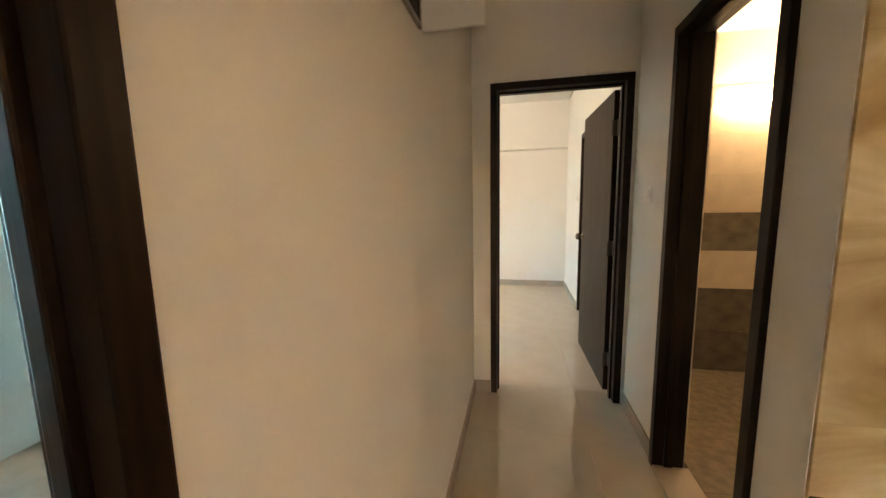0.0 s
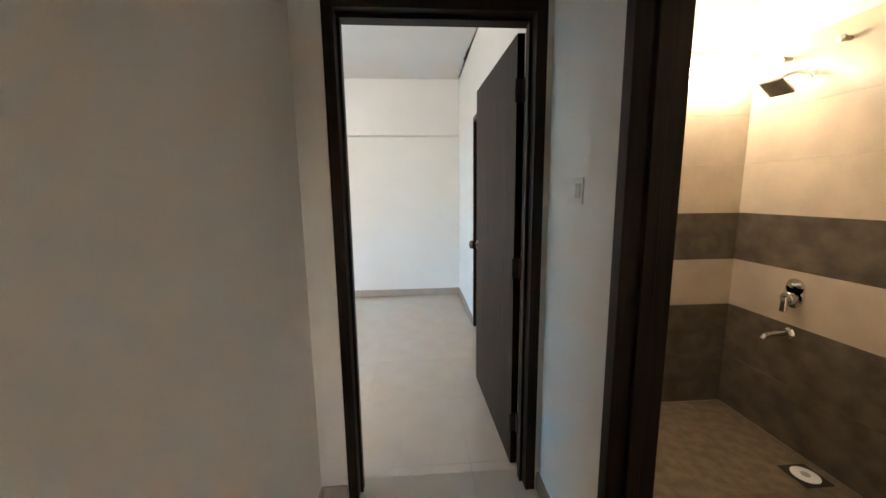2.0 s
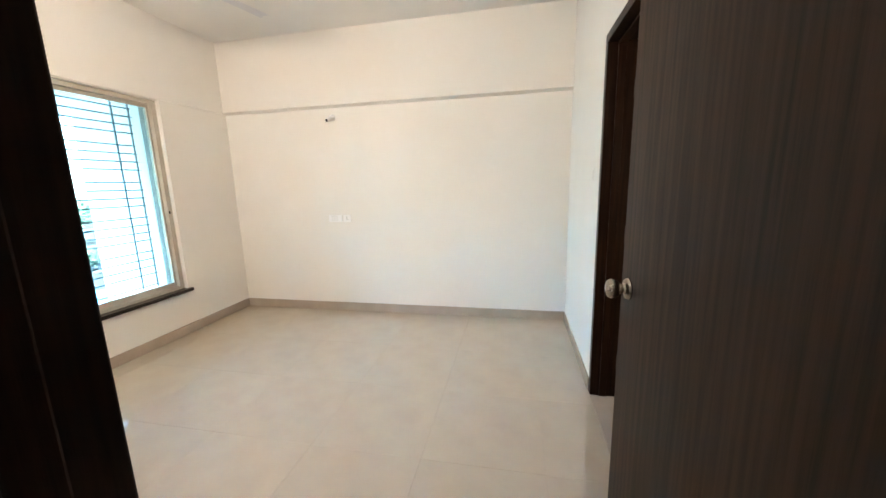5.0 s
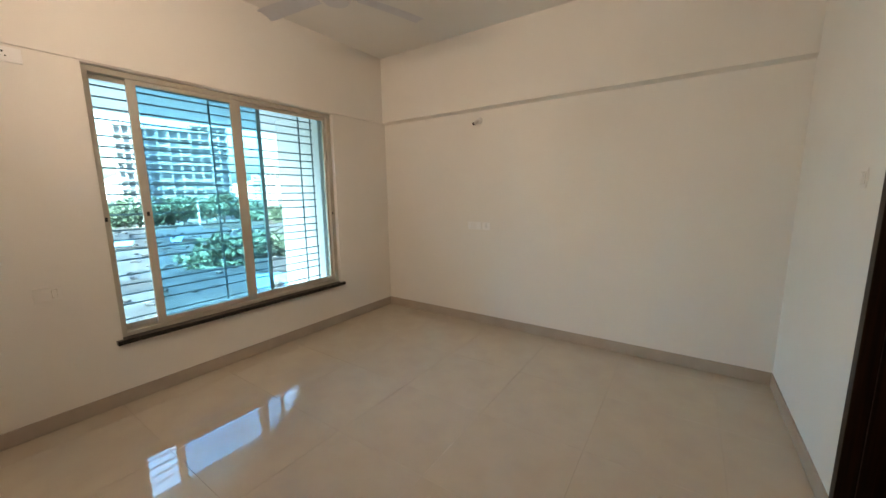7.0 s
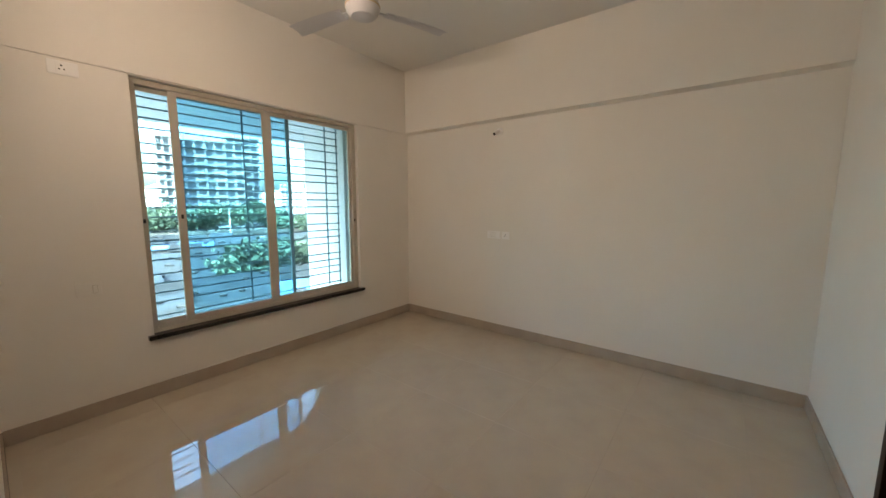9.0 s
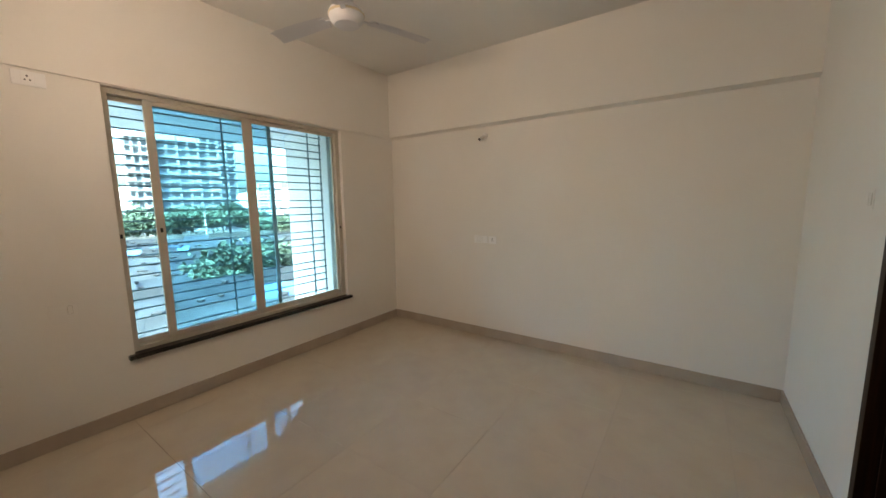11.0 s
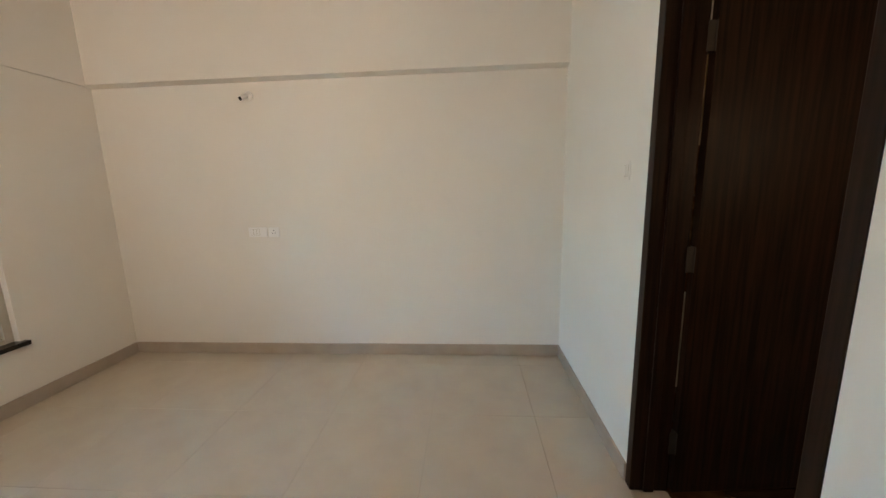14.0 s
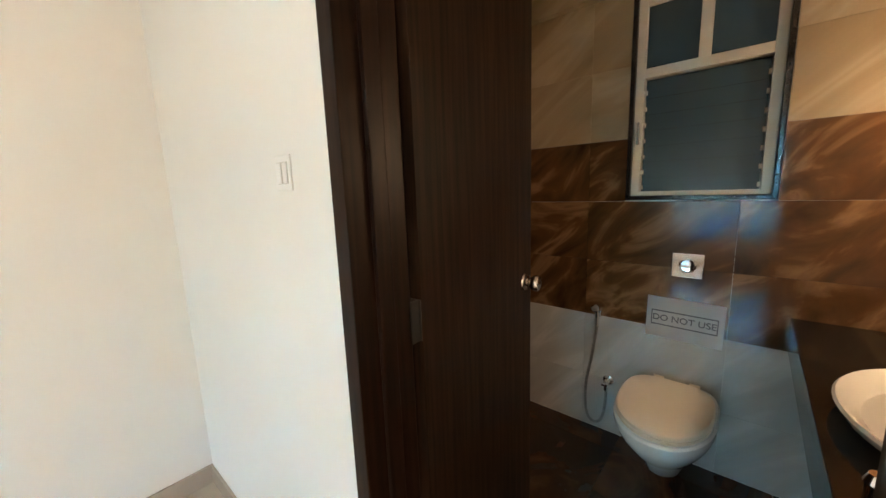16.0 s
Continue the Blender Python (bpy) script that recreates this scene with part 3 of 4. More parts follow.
# glowing strip added to cover the dark horizon; stands in for bright sky
HORIZON_GLOW = glow("horizon_sky_glow", (0.82, 0.93, 1.0), 0.10)
bm = bmesh.new()
strip_rnd = random.Random(21)
row = []
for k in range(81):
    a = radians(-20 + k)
    h = 40 + 9 * math.sin(k * 0.37) + 5 * math.sin(k * 0.91 + 1) + strip_rnd.uniform(-1.5, 1.5)
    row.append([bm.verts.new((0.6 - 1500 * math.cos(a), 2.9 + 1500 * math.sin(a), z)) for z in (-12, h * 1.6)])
for p, q in zip(row, row[1:]):
    bm.faces.new((p[0], q[0], q[1], p[1]))
setting("backdrop", bm, HORIZON_GLOW, "pale glowing strip along the horizon, added in place of bright sky", "hills")
setting("ground", boxes((-3000, 3000, -3000, 3000, -10.0, -9.0)), GROUND, "dusty open ground around the apartment block", "ground")
# the block's own outer parts beside the window
setting("balcony_slab", boxes((-3.571, WX - 0.151, 1.4, 5.399, 2.21, 2.31), (-4.45, -3.572, 1.4, 6.6, 2.21, 2.31)), SHADEWALL, "white painted slab projecting above the window", "slab")
setting("wall_wing", boxes((-3.57, WX - 0.151, 5.40, 6.4, -9, 3.2)), SHADEWALL, "white painted projecting wall of the block", "wall")
setting("window_fin", boxes((-2.80, WX - 0.151, 5.21, 5.398, 0.30, 2.209)), SHADEWALL, "white painted side of the window box", "wall")
setting("wall_block_outer", boxes((WX - 0.30, WX - 0.152, -6.0, 7.0, -9.0, 0.29)), SHADEWALL, "white painted outer wall of the block below the window", "wall")


def far(distance, azimuth, z=-9.0, turn=0.0):
    """A place seen from the window: metres away, degrees north of west; its front looks back along that way."""
    a = radians(azimuth)
    return pose(0.6 - distance * math.cos(a), 2.9 + distance * math.sin(a), z, 0, 0, 90 - azimuth + turn)


def tower(name, m, label, wide, floors, deep=14.0, bays=7, storey=3.25, finished=False):
    """A block of flats whose front looks along its own -y: slabs, columns, parapets and dark panels for shaded
    openings.
    """
    ob = thing(name, m.translation, label, "building")
    place = m

    def put(piece, bm, material, parent=ob, tag=""):
        bm.transform(place)
        return part(piece, bm, material, parent, tag)
    high = floors * storey
    put("core", boxes((-wide / 2 + 0.6, wide / 2 - 0.6, 2.2, deep, 0, high)), CONCRETE if not finished else SHADEWALL)
    for f in range(floors + 1):
        put("slab", boxes((-wide / 2, wide / 2, 0.0 if f % 2 else 0.3, deep + 0.5, f * storey - 0.2, f * storey + 0.15)), CONCRETE if not finished else SHADEWALL)
    step = wide / bays
    for b in range(bays + 1):
        x = -wide / 2 + b * step
        put("column", boxes((x - 0.35, x + 0.35, 0.6, 1.5, 0, high + (2.2 if not finished and b % 2 else 0))), CONCRETE if not finished else SHADEWALL)
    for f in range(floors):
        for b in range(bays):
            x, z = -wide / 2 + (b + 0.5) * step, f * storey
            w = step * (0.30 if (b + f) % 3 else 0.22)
            # flat dark panel: the shade inside the opening is put into its colour
            win = put("window", boxes((x - w, x + w, 2.13, 2.19, z + 0.9 if b % 2 else z + 0.2, z + 2.45)), OPENING_SHADE)
            if b % 2 == 0 and f < floors - 1:
                put("parapet", boxes((x - step * 0.42, x + step * 0.42, 0.1, 0.28, z + 0.152, z + 1.05)), CONCRETE if not finished else SHADEWALL)
    return ob


tower("apartment_building", far(178, 19.8), "unfinished grey concrete apartment tower with open floors", 24, 11, bays=7)
tower("apartment_building", far(174, 15.25), "unfinished grey concrete apartment tower wing with open floors", 7, 11, bays=3)
tower("apartment_building", far(205, 23.6), "unfinished grey concrete apartment tower set further back", 14, 13, bays=4)
tower("apartment_building", far(420, 29.6), "distant pale finished apartment block", 22, 10, bays=5, finished=True)


def tree(m, high, spread, seed, leaves=1300):
    """A tapered trunk with limbs and a crown of many small leaf clumps."""
    r = random.Random(seed)
    base = m.translation
    ob = thing("tree", base, "leafy green tree among the huts", "tree", "trees outside")
    bm = bmesh.new()
    fork = base + Vector((0, 0, high * 0.38))
    tube(bm, base, fork, high * 0.03, high * 0.018, 8)
    ends = []
    for k in range(7):
        a = k * 0.9 + r.random()
        e = fork + Vector((math.cos(a) * spread * r.uniform(0.3, 0.75), math.sin(a) * spread * r.uniform(0.3, 0.75), high * r.uniform(0.12, 0.5)))
        tube(bm, fork, e, high * 0.014, high * 0.005, 6)
        ends.append(e)
    part("trunk", bm, BARK, ob)
    bm = bmesh.new()
    for k in range(leaves):
        e = r.choice(ends)
        c = e + Vector((r.gauss(0, 1), r.gauss(0, 1), r.gauss(0, 0.7))) * spread * 0.26
        s = spread * r.uniform(0.035, 0.095)
        q = Euler((r.uniform(-1, 1), r.uniform(-1, 1), r.uniform(0, 6.3))).to_matrix()
        vs = [bm.verts.new(c + q @ Vector(p) * s) for p in ((-1, -0.6, 0), (0, -0.8, 0.25), (1, -0.5, 0), (0.9, 0.6, -0.1), (0, 0.9, 0.3), (-0.9, 0.5, 0))]
        bm.faces.new(vs)
    part("crown", bm, TREELEAF, ob)


rnd = random.Random(5)
for k in range(24):
    tree(far(rnd.uniform(129, 158), 4 + k * 1.5 + rnd.uniform(-0.8, 0.8)), rnd.uniform(4.2, 9.0) + (4.2 if 19 < 4 + k * 1.5 < 27 else 0), rnd.uniform(4.5, 6.5), 40 + k)
for k, (d, a, h, w) in enumerate(((46, 25.2, 5.6, 3.6), (50, 28.3, 5.2, 3.2), (43, 22.8, 4.6, 2.6), (54, 31.5, 4.6, 2.6))):
    tree(far(d, a), h, w, 91 + k, 1800)

# road and boundary wall in front of the trees
bm = boxes((-90, 90, 0, 22, 0.004, 0.16))
bm.transform(far(103, 20, -9, 3))
setting("road", bm, PALECONCRETE, "pale dusty concrete road beyond the huts", "road")
bm = boxes((-90, 90, 0, 0.3, 0.0, 2.2))
bm.transform(far(126.5, 20, -9, 3))
setting("boundary_wall", bm, HUTWALL, "low grey boundary wall along the road", "wall")


def hut(m, w, d, h, roof, seed):
    """A low hut with a leaning sheet roof held down by stones."""
    r = random.Random(seed)
    ob = thing("hut", m.translation, ["small hut with a grey tin sheet roof", "small hut with a grey cement sheet roof", "small hut covered with a blue tarpaulin", "small hut with a pale sheet roof"][roof], "hut", "huts below the window")
    bm = boxes((-w / 2, w / 2, -d / 2, d / 2, 0, h))
    bm.transform(m)
    part("wall", bm, HUTWALL, ob)
    tilt = r.uniform(4, 11)
    bm = bmesh.new()
    count = max(4, int(w / 0.9))
    for k in range(count):
        x = -w / 2 - 0.3 + k * (w + 0.6) / count
        box(bm, x + 0.02, x + (w + 0.6) / count + 0.06, -d / 2 - 0.4, d / 2 + 0.4, 0.0 + 0.02 * (k % 2), 0.05 + 0.02 * (k % 2))
    bm.transform(m @ pose(0, 0, h + math.tan(radians(tilt)) * d / 2 + 0.03, tilt, 0, 0))
    part("roof", bm, ROOFS[roof], ob)
    for k in range(r.randint(2, 5) if seed < 110 else 0):
        x, y = r.uniform(-w / 2, w / 2), r.uniform(-d / 2, d / 2)
        bm = bmesh.new()
        bmesh.ops.create_icosphere(bm, subdivisions=1, radius=r.uniform(0.2, 0.38), matrix=m @ pose(0, 0, h + math.tan(radians(tilt)) * d / 2 + 0.13, tilt, 0, 0) @ Matrix.Translation((x, y, 0.1)) @ Matrix.Diagonal((1.3, 1, 0.6, 1)))
        part("stone", bm, STONE, ob)


seed = 0
for ring in range(17):
    distance = 20 * 1.1 ** ring
    az = 3.0 + rnd.uniform(0, 3)
    while az < 47:
        w = rnd.uniform(3.2, 6.0)
        seed += 1
        if not (41 < distance < 52 and 22 < az < 32 and rnd.random() < 0.7):
            hut(far(distance + rnd.uniform(-1.2, 1.2), az, -9, rnd.uniform(-12, 12)), w, rnd.uniform(3.4, 4.8), rnd.uniform(2.2, 3.3), rnd.choices((0, 1, 2, 3), (6, 6, 2, 1))[0], seed)
        az += math.degrees((w + rnd.uniform(0.2, 1.1)) / distance)
# a long shed close below the window
shed = thing("shed", far(19, 24, -9).translation, "long dark shed with a pale sheet roof below the window", "shed")
bm = boxes((-6, 6, -2.5, 2.5, 0, 4.2))
bm.transform(far(19, 27, -9, 8))
part("wall", bm, HUTWALL, shed)
bm = bmesh.new()
for k in range(14):
    box(bm, -6.4 + k * 0.92, -6.4 + k * 0.92 + 0.95, -3, 3, 0.02 * (k % 2), 0.05 + 0.02 * (k % 2))
bm.transform(far(19, 27, -9, 8) @ pose(0, 0, 4.65, 8, 0, 0))
part("roof", bm, ROOFS[1], shed)
pole = thing("street_lamp", far(112, 21.5).translation, "thin pale street lamp beside the road", "street lamp")
part("pole", tube(bmesh.new(), far(112, 21.5).translation, far(112, 21.5).translation + Vector((0, 0, 9)), 0.16, 0.1, 8), PALECONCRETE, pole)
part("arm", tube(bmesh.new(), far(112, 21.5).translation + Vector((0, 0, 9)), far(112, 21.5).translation + Vector((0.6, 1.6, 9.4)), 0.08, 0.06, 6), PALECONCRETE, pole)


# ---- ceiling fan ----
fan = thing("ceiling_fan", (-1.31, 4.47, TOP), "white three-blade ceiling fan with a cream motor", "ceiling fan")
FC = Vector((-1.31, 4.47, 2.55))
part("canopy", lathe([(0.018, 0), (0.05, 0.012), (0.062, 0.05), (0.064, 0.075)], (FC.x, FC.y, TOP - 0.0755), "Z", 28), FANWHITE, fan, "", True)
part("downrod", tube(bmesh.new(), (FC.x, FC.y, FC.z + 0.06), (FC.x, FC.y, TOP - 0.07), 0.011, n=16), FANWHITE, fan, "", True)
part("cup", lathe([(0.024, 0), (0.05, 0.008), (0.045, 0.05), (0.02, 0.075)], (FC.x, FC.y, FC.z + 0.058), "Z", 28), FANWHITE, fan, "white rod cover", True)
motor = part("motor", lathe([(0.03, -0.058), (0.075, -0.052), (0.098, -0.03), (0.108, -0.002), (0.108, 0.012), (0.104, 0.03), (0.085, 0.05), (0.03, 0.058)], FC, "Z", 44), FANWHITE, fan, "cream painted motor body", True)
part("ring", lathe([(0.109, 0.0), (0.1115, 0.003), (0.1115, 0.011), (0.109, 0.014)], FC + Vector((0, 0, 0.002)), "Z", 44), FANGOLD, motor, "gold trim ring", True)
for angle in (191, 68, 310):
    m = Matrix.Translation(FC) @ pose(0, 0, 0, 0, 0, angle) @ pose(0, 0, 0, 9, 0, 0)
    bm = bmesh.new()
    n = 14
    rows = []
    for k in range(n + 1):
        u = k / n
        x = 0.155 + u * 0.445
        half = 0.052 + 0.012 * math.sin(min(1, u * 1.2) * math.pi * 0.5)
        if u > 0.93:
            half *= 0.9
        rows.append([bm.verts.new(m @ Vector((x, s * half, -0.02 * u * u + 0.006 * (1 - s * s) + h))) for s, h in ((-1, 0), (-0.5, 0.004), (0.5, 0.004), (1, 0))])
    for a, b in zip(rows, rows[1:]):
        for k in range(3):
            bm.faces.new((a[k], a[k + 1], b[k + 1], b[k]))
    bmesh.ops.solidify(bm, geom=bm.faces[:], thickness=0.003)
    blade = part("blade", bm, FANWHITE, fan, "", True)
    bm = boxes((0.09, 0.19, -0.016, 0.016, -0.006, -0.001), (0.155, 0.2, -0.04, 0.04, -0.0065, -0.0012), bevel=0.001)
    bm.transform(m)
    part("bracket", bm, FANWHITE, blade)


# ---- electrical fittings ----
def plate(name, m, w, h, label, modules, cover=PLASTIC, thick=0.009):
    """A modular switch plate; its front looks along its own -y. Modules: (kind, centre along x)."""
    ob = thing(name, m.translation, label, "switch" if "switch" in name else "socket")

    def put(piece, bm, material, parent=ob, tag="", smooth=False):
        bm.transform(m)
        return part(piece, bm, material, parent, tag, smooth)
    base = put("cover_plate", boxes((-w / 2, w / 2, -thick, -0.0004, -h / 2, h / 2), bevel=0.003), cover)
    for kind, x in modules:
        if kind == "rocker":
            put("rocker", boxes((x - 0.010, x + 0.010, -thick - 0.003, -thick - 0.0002, -0.023, 0.023), bevel=0.0015), cover, base)
            # thin darker sheet that draws the shadow line round the rocker
            put("gap", boxes((x - 0.0115, x + 0.0115, -thick - 0.0005, -thick - 0.0001, -0.0245, 0.0245)), ALU, base, "thin shadow line round the rocker")
        elif kind == "blank":
            put("insert", boxes((x - 0.021, x + 0.021, -thick - 0.0015, -thick - 0.0002, -0.023, 0.023), bevel=0.001), cover, base)
        else:
            f = put("insert", boxes((x - 0.024, x + 0.024, -thick - 0.0015, -thick - 0.0002, -0.026, 0.026), bevel=0.001), cover, base)
            for hx, hz, r in ((0, 0.012, 0.0048), (-0.0095, -0.008, 0.0038), (0.0095, -0.008, 0.0038)):
                put("pin_hole", tube(bmesh.new(), (x + hx, -thick - 0.0022, hz), (x + hx, -thick - 0.0016, hz), r, n=10), HOLE, f, "dark pin hole")
    return ob


plate("light_switch", pose(CX1, 2.395, 1.384, 0, 0, -90), 0.118, 0.085, "white modular switch plate with two rocker switches", [("blank", -0.03), ("rocker", 0.005), ("rocker", 0.03)], PLATE, 0.004)
plate("light_switch", pose(EX, 4.99, 1.378, 0, 0, -90), 0.075, 0.08, "white modular switch plate beside the toilet door", [("rocker", -0.013), ("rocker", 0.013)], PLATE, 0.004)
plate("wall_socket", pose(WX, 3.21, 0.80, 0, 0, 90), 0.115, 0.075, "cream blank switch plate low on the wall", [("blank", -0.025), ("rocker", 0.028)], PLATE, 0.009)
plate("wall_socket", pose(WX, 3.215, 2.068, 0, 0, 90), 0.125, 0.075, "white three-pin socket under the wall band", [("socket", -0.005), ("blank", 0.04)])
plate("wall_socket", pose(-1.075, FY, 1.01, 0, 0, 0), 0.085, 0.075, "white television socket plate on the far wall", [("socket", 0.0)])
plate("light_switch", pose(-1.205, FY, 1.012, 0, 0, 0), 0.15, 0.075, "white modular switch plate on the far wall", [("rocker", -0.045), ("rocker", -0.02), ("rocker", 0.005), ("blank", 0.042)])
# lamp holder on the far wall
holder = thing("lamp_holder", (-1.16, FY, 2.015), "small empty angled white lamp holder on the wall", "lamp holder")
part("base", lathe([(0.032, 0), (0.032, 0.008), (0.022, 0.014), (0.016, 0.02)], (-1.16, FY - 0.0005, 2.02), "-Y", 24), PLASTIC, holder, "", True)
bm = lathe([(0.014, 0), (0.017, 0.004), (0.017, 0.052), (0.020, 0.054), (0.020, 0.068), (0.016, 0.069)], (0, 0, 0), "-Y", 24)
bm.transform(pose(-1.165, FY - 0.018, 2.017, 28, 0, -16))
socket_body = part("socket", bm, PLASTIC, holder, "", True)
bm = lathe([(0.0145, 0), (0.0145, 0.002)], (0, -0.0692, 0), "-Y", 20)
bm.transform(pose(-1.165, FY - 0.018, 2.017, 28, 0, -16))
part("mouth", bm, HOLE, socket_body, "dark open mouth")

# distribution board with its cover open
board = thing("distribution_board", (CX0, 1.21, 1.88), "white electrical distribution board with its cover standing open", "distribution board")
part("rim", boxes((CX0 + 0.0005, CX0 + 0.012, 1.07, 1.085, 1.88, 2.20), (CX0 + 0.0005, CX0 + 0.012, 1.335, 1.35, 1.88, 2.20), (CX0 + 0.0005, CX0 + 0.012, 1.085, 1.335, 1.88, 1.895), (CX0 + 0.0005, CX0 + 0.012, 1.085, 1.335, 2.185, 2.20), bevel=0.002), STEEL, board)
part("inside", boxes((CX0 + 0.0005, CX0 + 0.004, 1.085, 1.335, 1.895, 2.185)), HOLE, board, "dark inside of the box")
for k in range(6):
    part("breaker", boxes((CX0 + 0.0045, CX0 + 0.014, 1.11 + k * 0.034, 1.14 + k * 0.034, 1.98, 2.08), bevel=0.002), ALU_DARK, board, "grey circuit breaker")
part("cover", boxes((CX0 + 0.013, 0.305, 1.351, 1.363, 1.875, 2.205), bevel=0.002), PLASTIC, board, "white cover swung open")


# ---- shower room ----
SZ = 0.02
floor_shower = setting("floor_shower", boxes((CX1 + 0.15, BX, 1.32, BY, -0.012, SZ - 0.011)), GROUT, "cement bed under the shower room floor tiles", "floor")
north = bpy.data.objects["wall_shower_north"]
east = bpy.data.objects["wall_shower_east"]
BANDS = [(SZ, 0.345, B_DARK), (0.345, 0.675, B_DARK), (0.675, 0.962, B_LIGHT), (0.962, 1.247, B_DARK), (1.247, 1.53, B_LIGHT), (1.53, 1.81, B_LIGHT), (1.81, 2.14, B_LIGHT)]
setting("threshold_shower", boxes((CX1 - 0.02, CX1 + 0.149, 1.422, 2.068, -0.003, 0.021), bevel=0.003), SKIRT, "beige stone threshold of the shower room", "threshold")


def mixer(x, y, z):
    ob = thing("shower_mixer", (x, y, z), "chrome single-lever shower mixer on the tiled wall", "mixer")
    bm = boxes((x - 0.010, x - 0.0005, y - 0.045, y + 0.045, z - 0.02, z + 0.045))
    tube(bm, (x - 0.010, y, z + 0.045), (x - 0.0005, y, z + 0.045), 0.045, n=32)
    tube(bm, (x - 0.010, y, z - 0.02), (x - 0.0005, y, z - 0.02), 0.045, n=32)
    part("backplate", bm, CHROME, ob, "", True)
    part("body", lathe([(0.034, 0), (0.034, 0.035), (0.030, 0.042), (0.012, 0.044)], (x - 0.0102, y, z - 0.012), "-X", 32), CHROME, ob, "", True)
    part("lever", boxes((x - 0.066, x - 0.048, y - 0.016, y + 0.016, z - 0.085, z - 0.002), bevel=0.005), CHROME, ob)
    part("diverter", lathe([(0.013, 0), (0.013, 0.02), (0.009, 0.024)], (x - 0.0102, y, z + 0.055), "-X", 20), CHROME, ob, "", True)
    return ob


mixer(BX - 0.009, 2.86, 0.835)
spout = thing("bath_spout", (BX - 0.009, 2.86, 0.635), "chrome wall spout below the shower mixer", "spout")
part("flange", lathe([(0.03, 0), (0.03, 0.006), (0.02, 0.012)], (BX - 0.0092, 2.86, 0.63), "-X", 28), CHROME, spout, "", True)
part("pipe", hose([(BX - 0.02, 2.86, 0.63), (BX - 0.09, 2.86, 0.632), (BX - 0.15, 2.86, 0.625), (BX - 0.165, 2.86, 0.605)], 0.014, 14), CHROME, spout, "", True)
head = thing("rain_shower", (BX - 0.009, 2.88, 1.95), "square chrome rain shower head on a bent arm", "shower head")
part("flange", lathe([(0.03, 0), (0.03, 0.005), (0.018, 0.012)], (BX - 0.0092, 2.935, 1.945), "-X", 28), CHROME, head, "", True)
part("arm", hose([(BX - 0.018, 2.935, 1.945), (BX - 0.08, 2.938, 1.955), (BX - 0.13, 2.94, 1.94), (BX - 0.155, 2.941, 1.905)], 0.011, 14), CHROME, head, "", True)
HM = pose(BX - 0.170, 2.943, 1.880, 0, 35, 8)
bm = boxes((-0.055, 0.055, -0.055, 0.055, -0.006, 0.008), bevel=0.004)
tube(bm, (0, 0, 0.008), (0, 0, 0.03), 0.017, 0.012, 20)
bm.transform(HM)
rose = part("rose", bm, CHROME, head)
bm = bmesh.new()
for a in range(8):
    for b in range(8):
        tube(bm, (-0.042 + a * 0.012, -0.042 + b * 0.012, -0.0105), (-0.042 + a * 0.012, -0.042 + b * 0.012, -0.0062), 0.0032, n=6)
bm.transform(HM)
part("nozzle_rows", bm, HOLE, rose, "rows of small dark rubber nozzles")
for y, z in ((3.04, 2.045), (2.78, 2.045)):
    tap = thing("pipe_stub", (BX - 0.009, y, z), "short capped brass water outlet on the wall", "pipe outlet", "pipe outlets")
    part("pipe", tube(bmesh.new(), (BX - 0.0092, y, z), (BX - 0.045, y, z), 0.011, n=16), STEEL, tap, "", True)
    part("cap", lathe([(0.016, 0), (0.016, 0.012), (0.007, 0.016)], (BX - 0.0452, y, z), "-X", 12), STEEL, tap, "", True)
drain = thing("floor_drain", (2.39, 2.60, SZ), "square floor drain with a round pale grating", "drain")
part("surround", boxes((2.32, 2.46, 2.53, 2.67, SZ + 0.0002, SZ + 0.004), bevel=0.001), HOLE, drain, "dark square surround")
part("cover", lathe([(0.055, 0), (0.055, 0.003), (0.050, 0.005), (0.022, 0.005), (0.020, 0.003)], (2.39, 2.60, SZ + 0.0042), "Z", 32), PLASTIC, drain, "round pale drain ring", True)
part("grate", lathe([(0.018, 0), (0.018, 0.003), (0.01, 0.004)], (2.39, 2.60, SZ + 0.0078), "Z", 20), ALU_DARK, drain, "grey centre cap", True)

# ---- washing niche ----
niche = bpy.data.objects["wall_living_north"]
ledge = whole("granite_ledge", boxes((CX1 + 0.002, 2.4, 0.70, 1.18, 0.60, 0.64), bevel=0.004), GRANITE, (1.7, 0.8, 0.60), "polished black granite ledge in the washing niche", "ledge", "", "structure")

# ---- toilet ----
TZ = -0.012
toilet_e = bpy.data.objects["wall_toilet_east"]
toilet_n = bpy.data.objects["wall_toilet_north"]
setting("toilet_south_wall", boxes((EX + 0.15, TX, T_Y0 - 0.01, T_Y0 - 0.001, -0.05, 2.59)), PAINT, "plain toilet wall behind the counter", "wall")
floor_toilet = setting("floor_toilet", boxes((EX + 0.151, TX, T_Y0, T_Y1, -0.0125, TZ - 0.0002)), GROUT, "cement bed under the toilet floor tiles", "floor")
setting("beam_toilet", boxes((TX - 0.05, TX - 0.0001, T_Y0, T_Y1, 2.165, 2.84)), T_CREAM, "cream band projecting above the toilet window", "beam")
setting("threshold_toilet", boxes((EX - 0.002, EX + 0.149, 4.076, 4.744, -0.003, 0.006), bevel=0.002), SKIRT, "beige stone threshold of the toilet", "threshold")

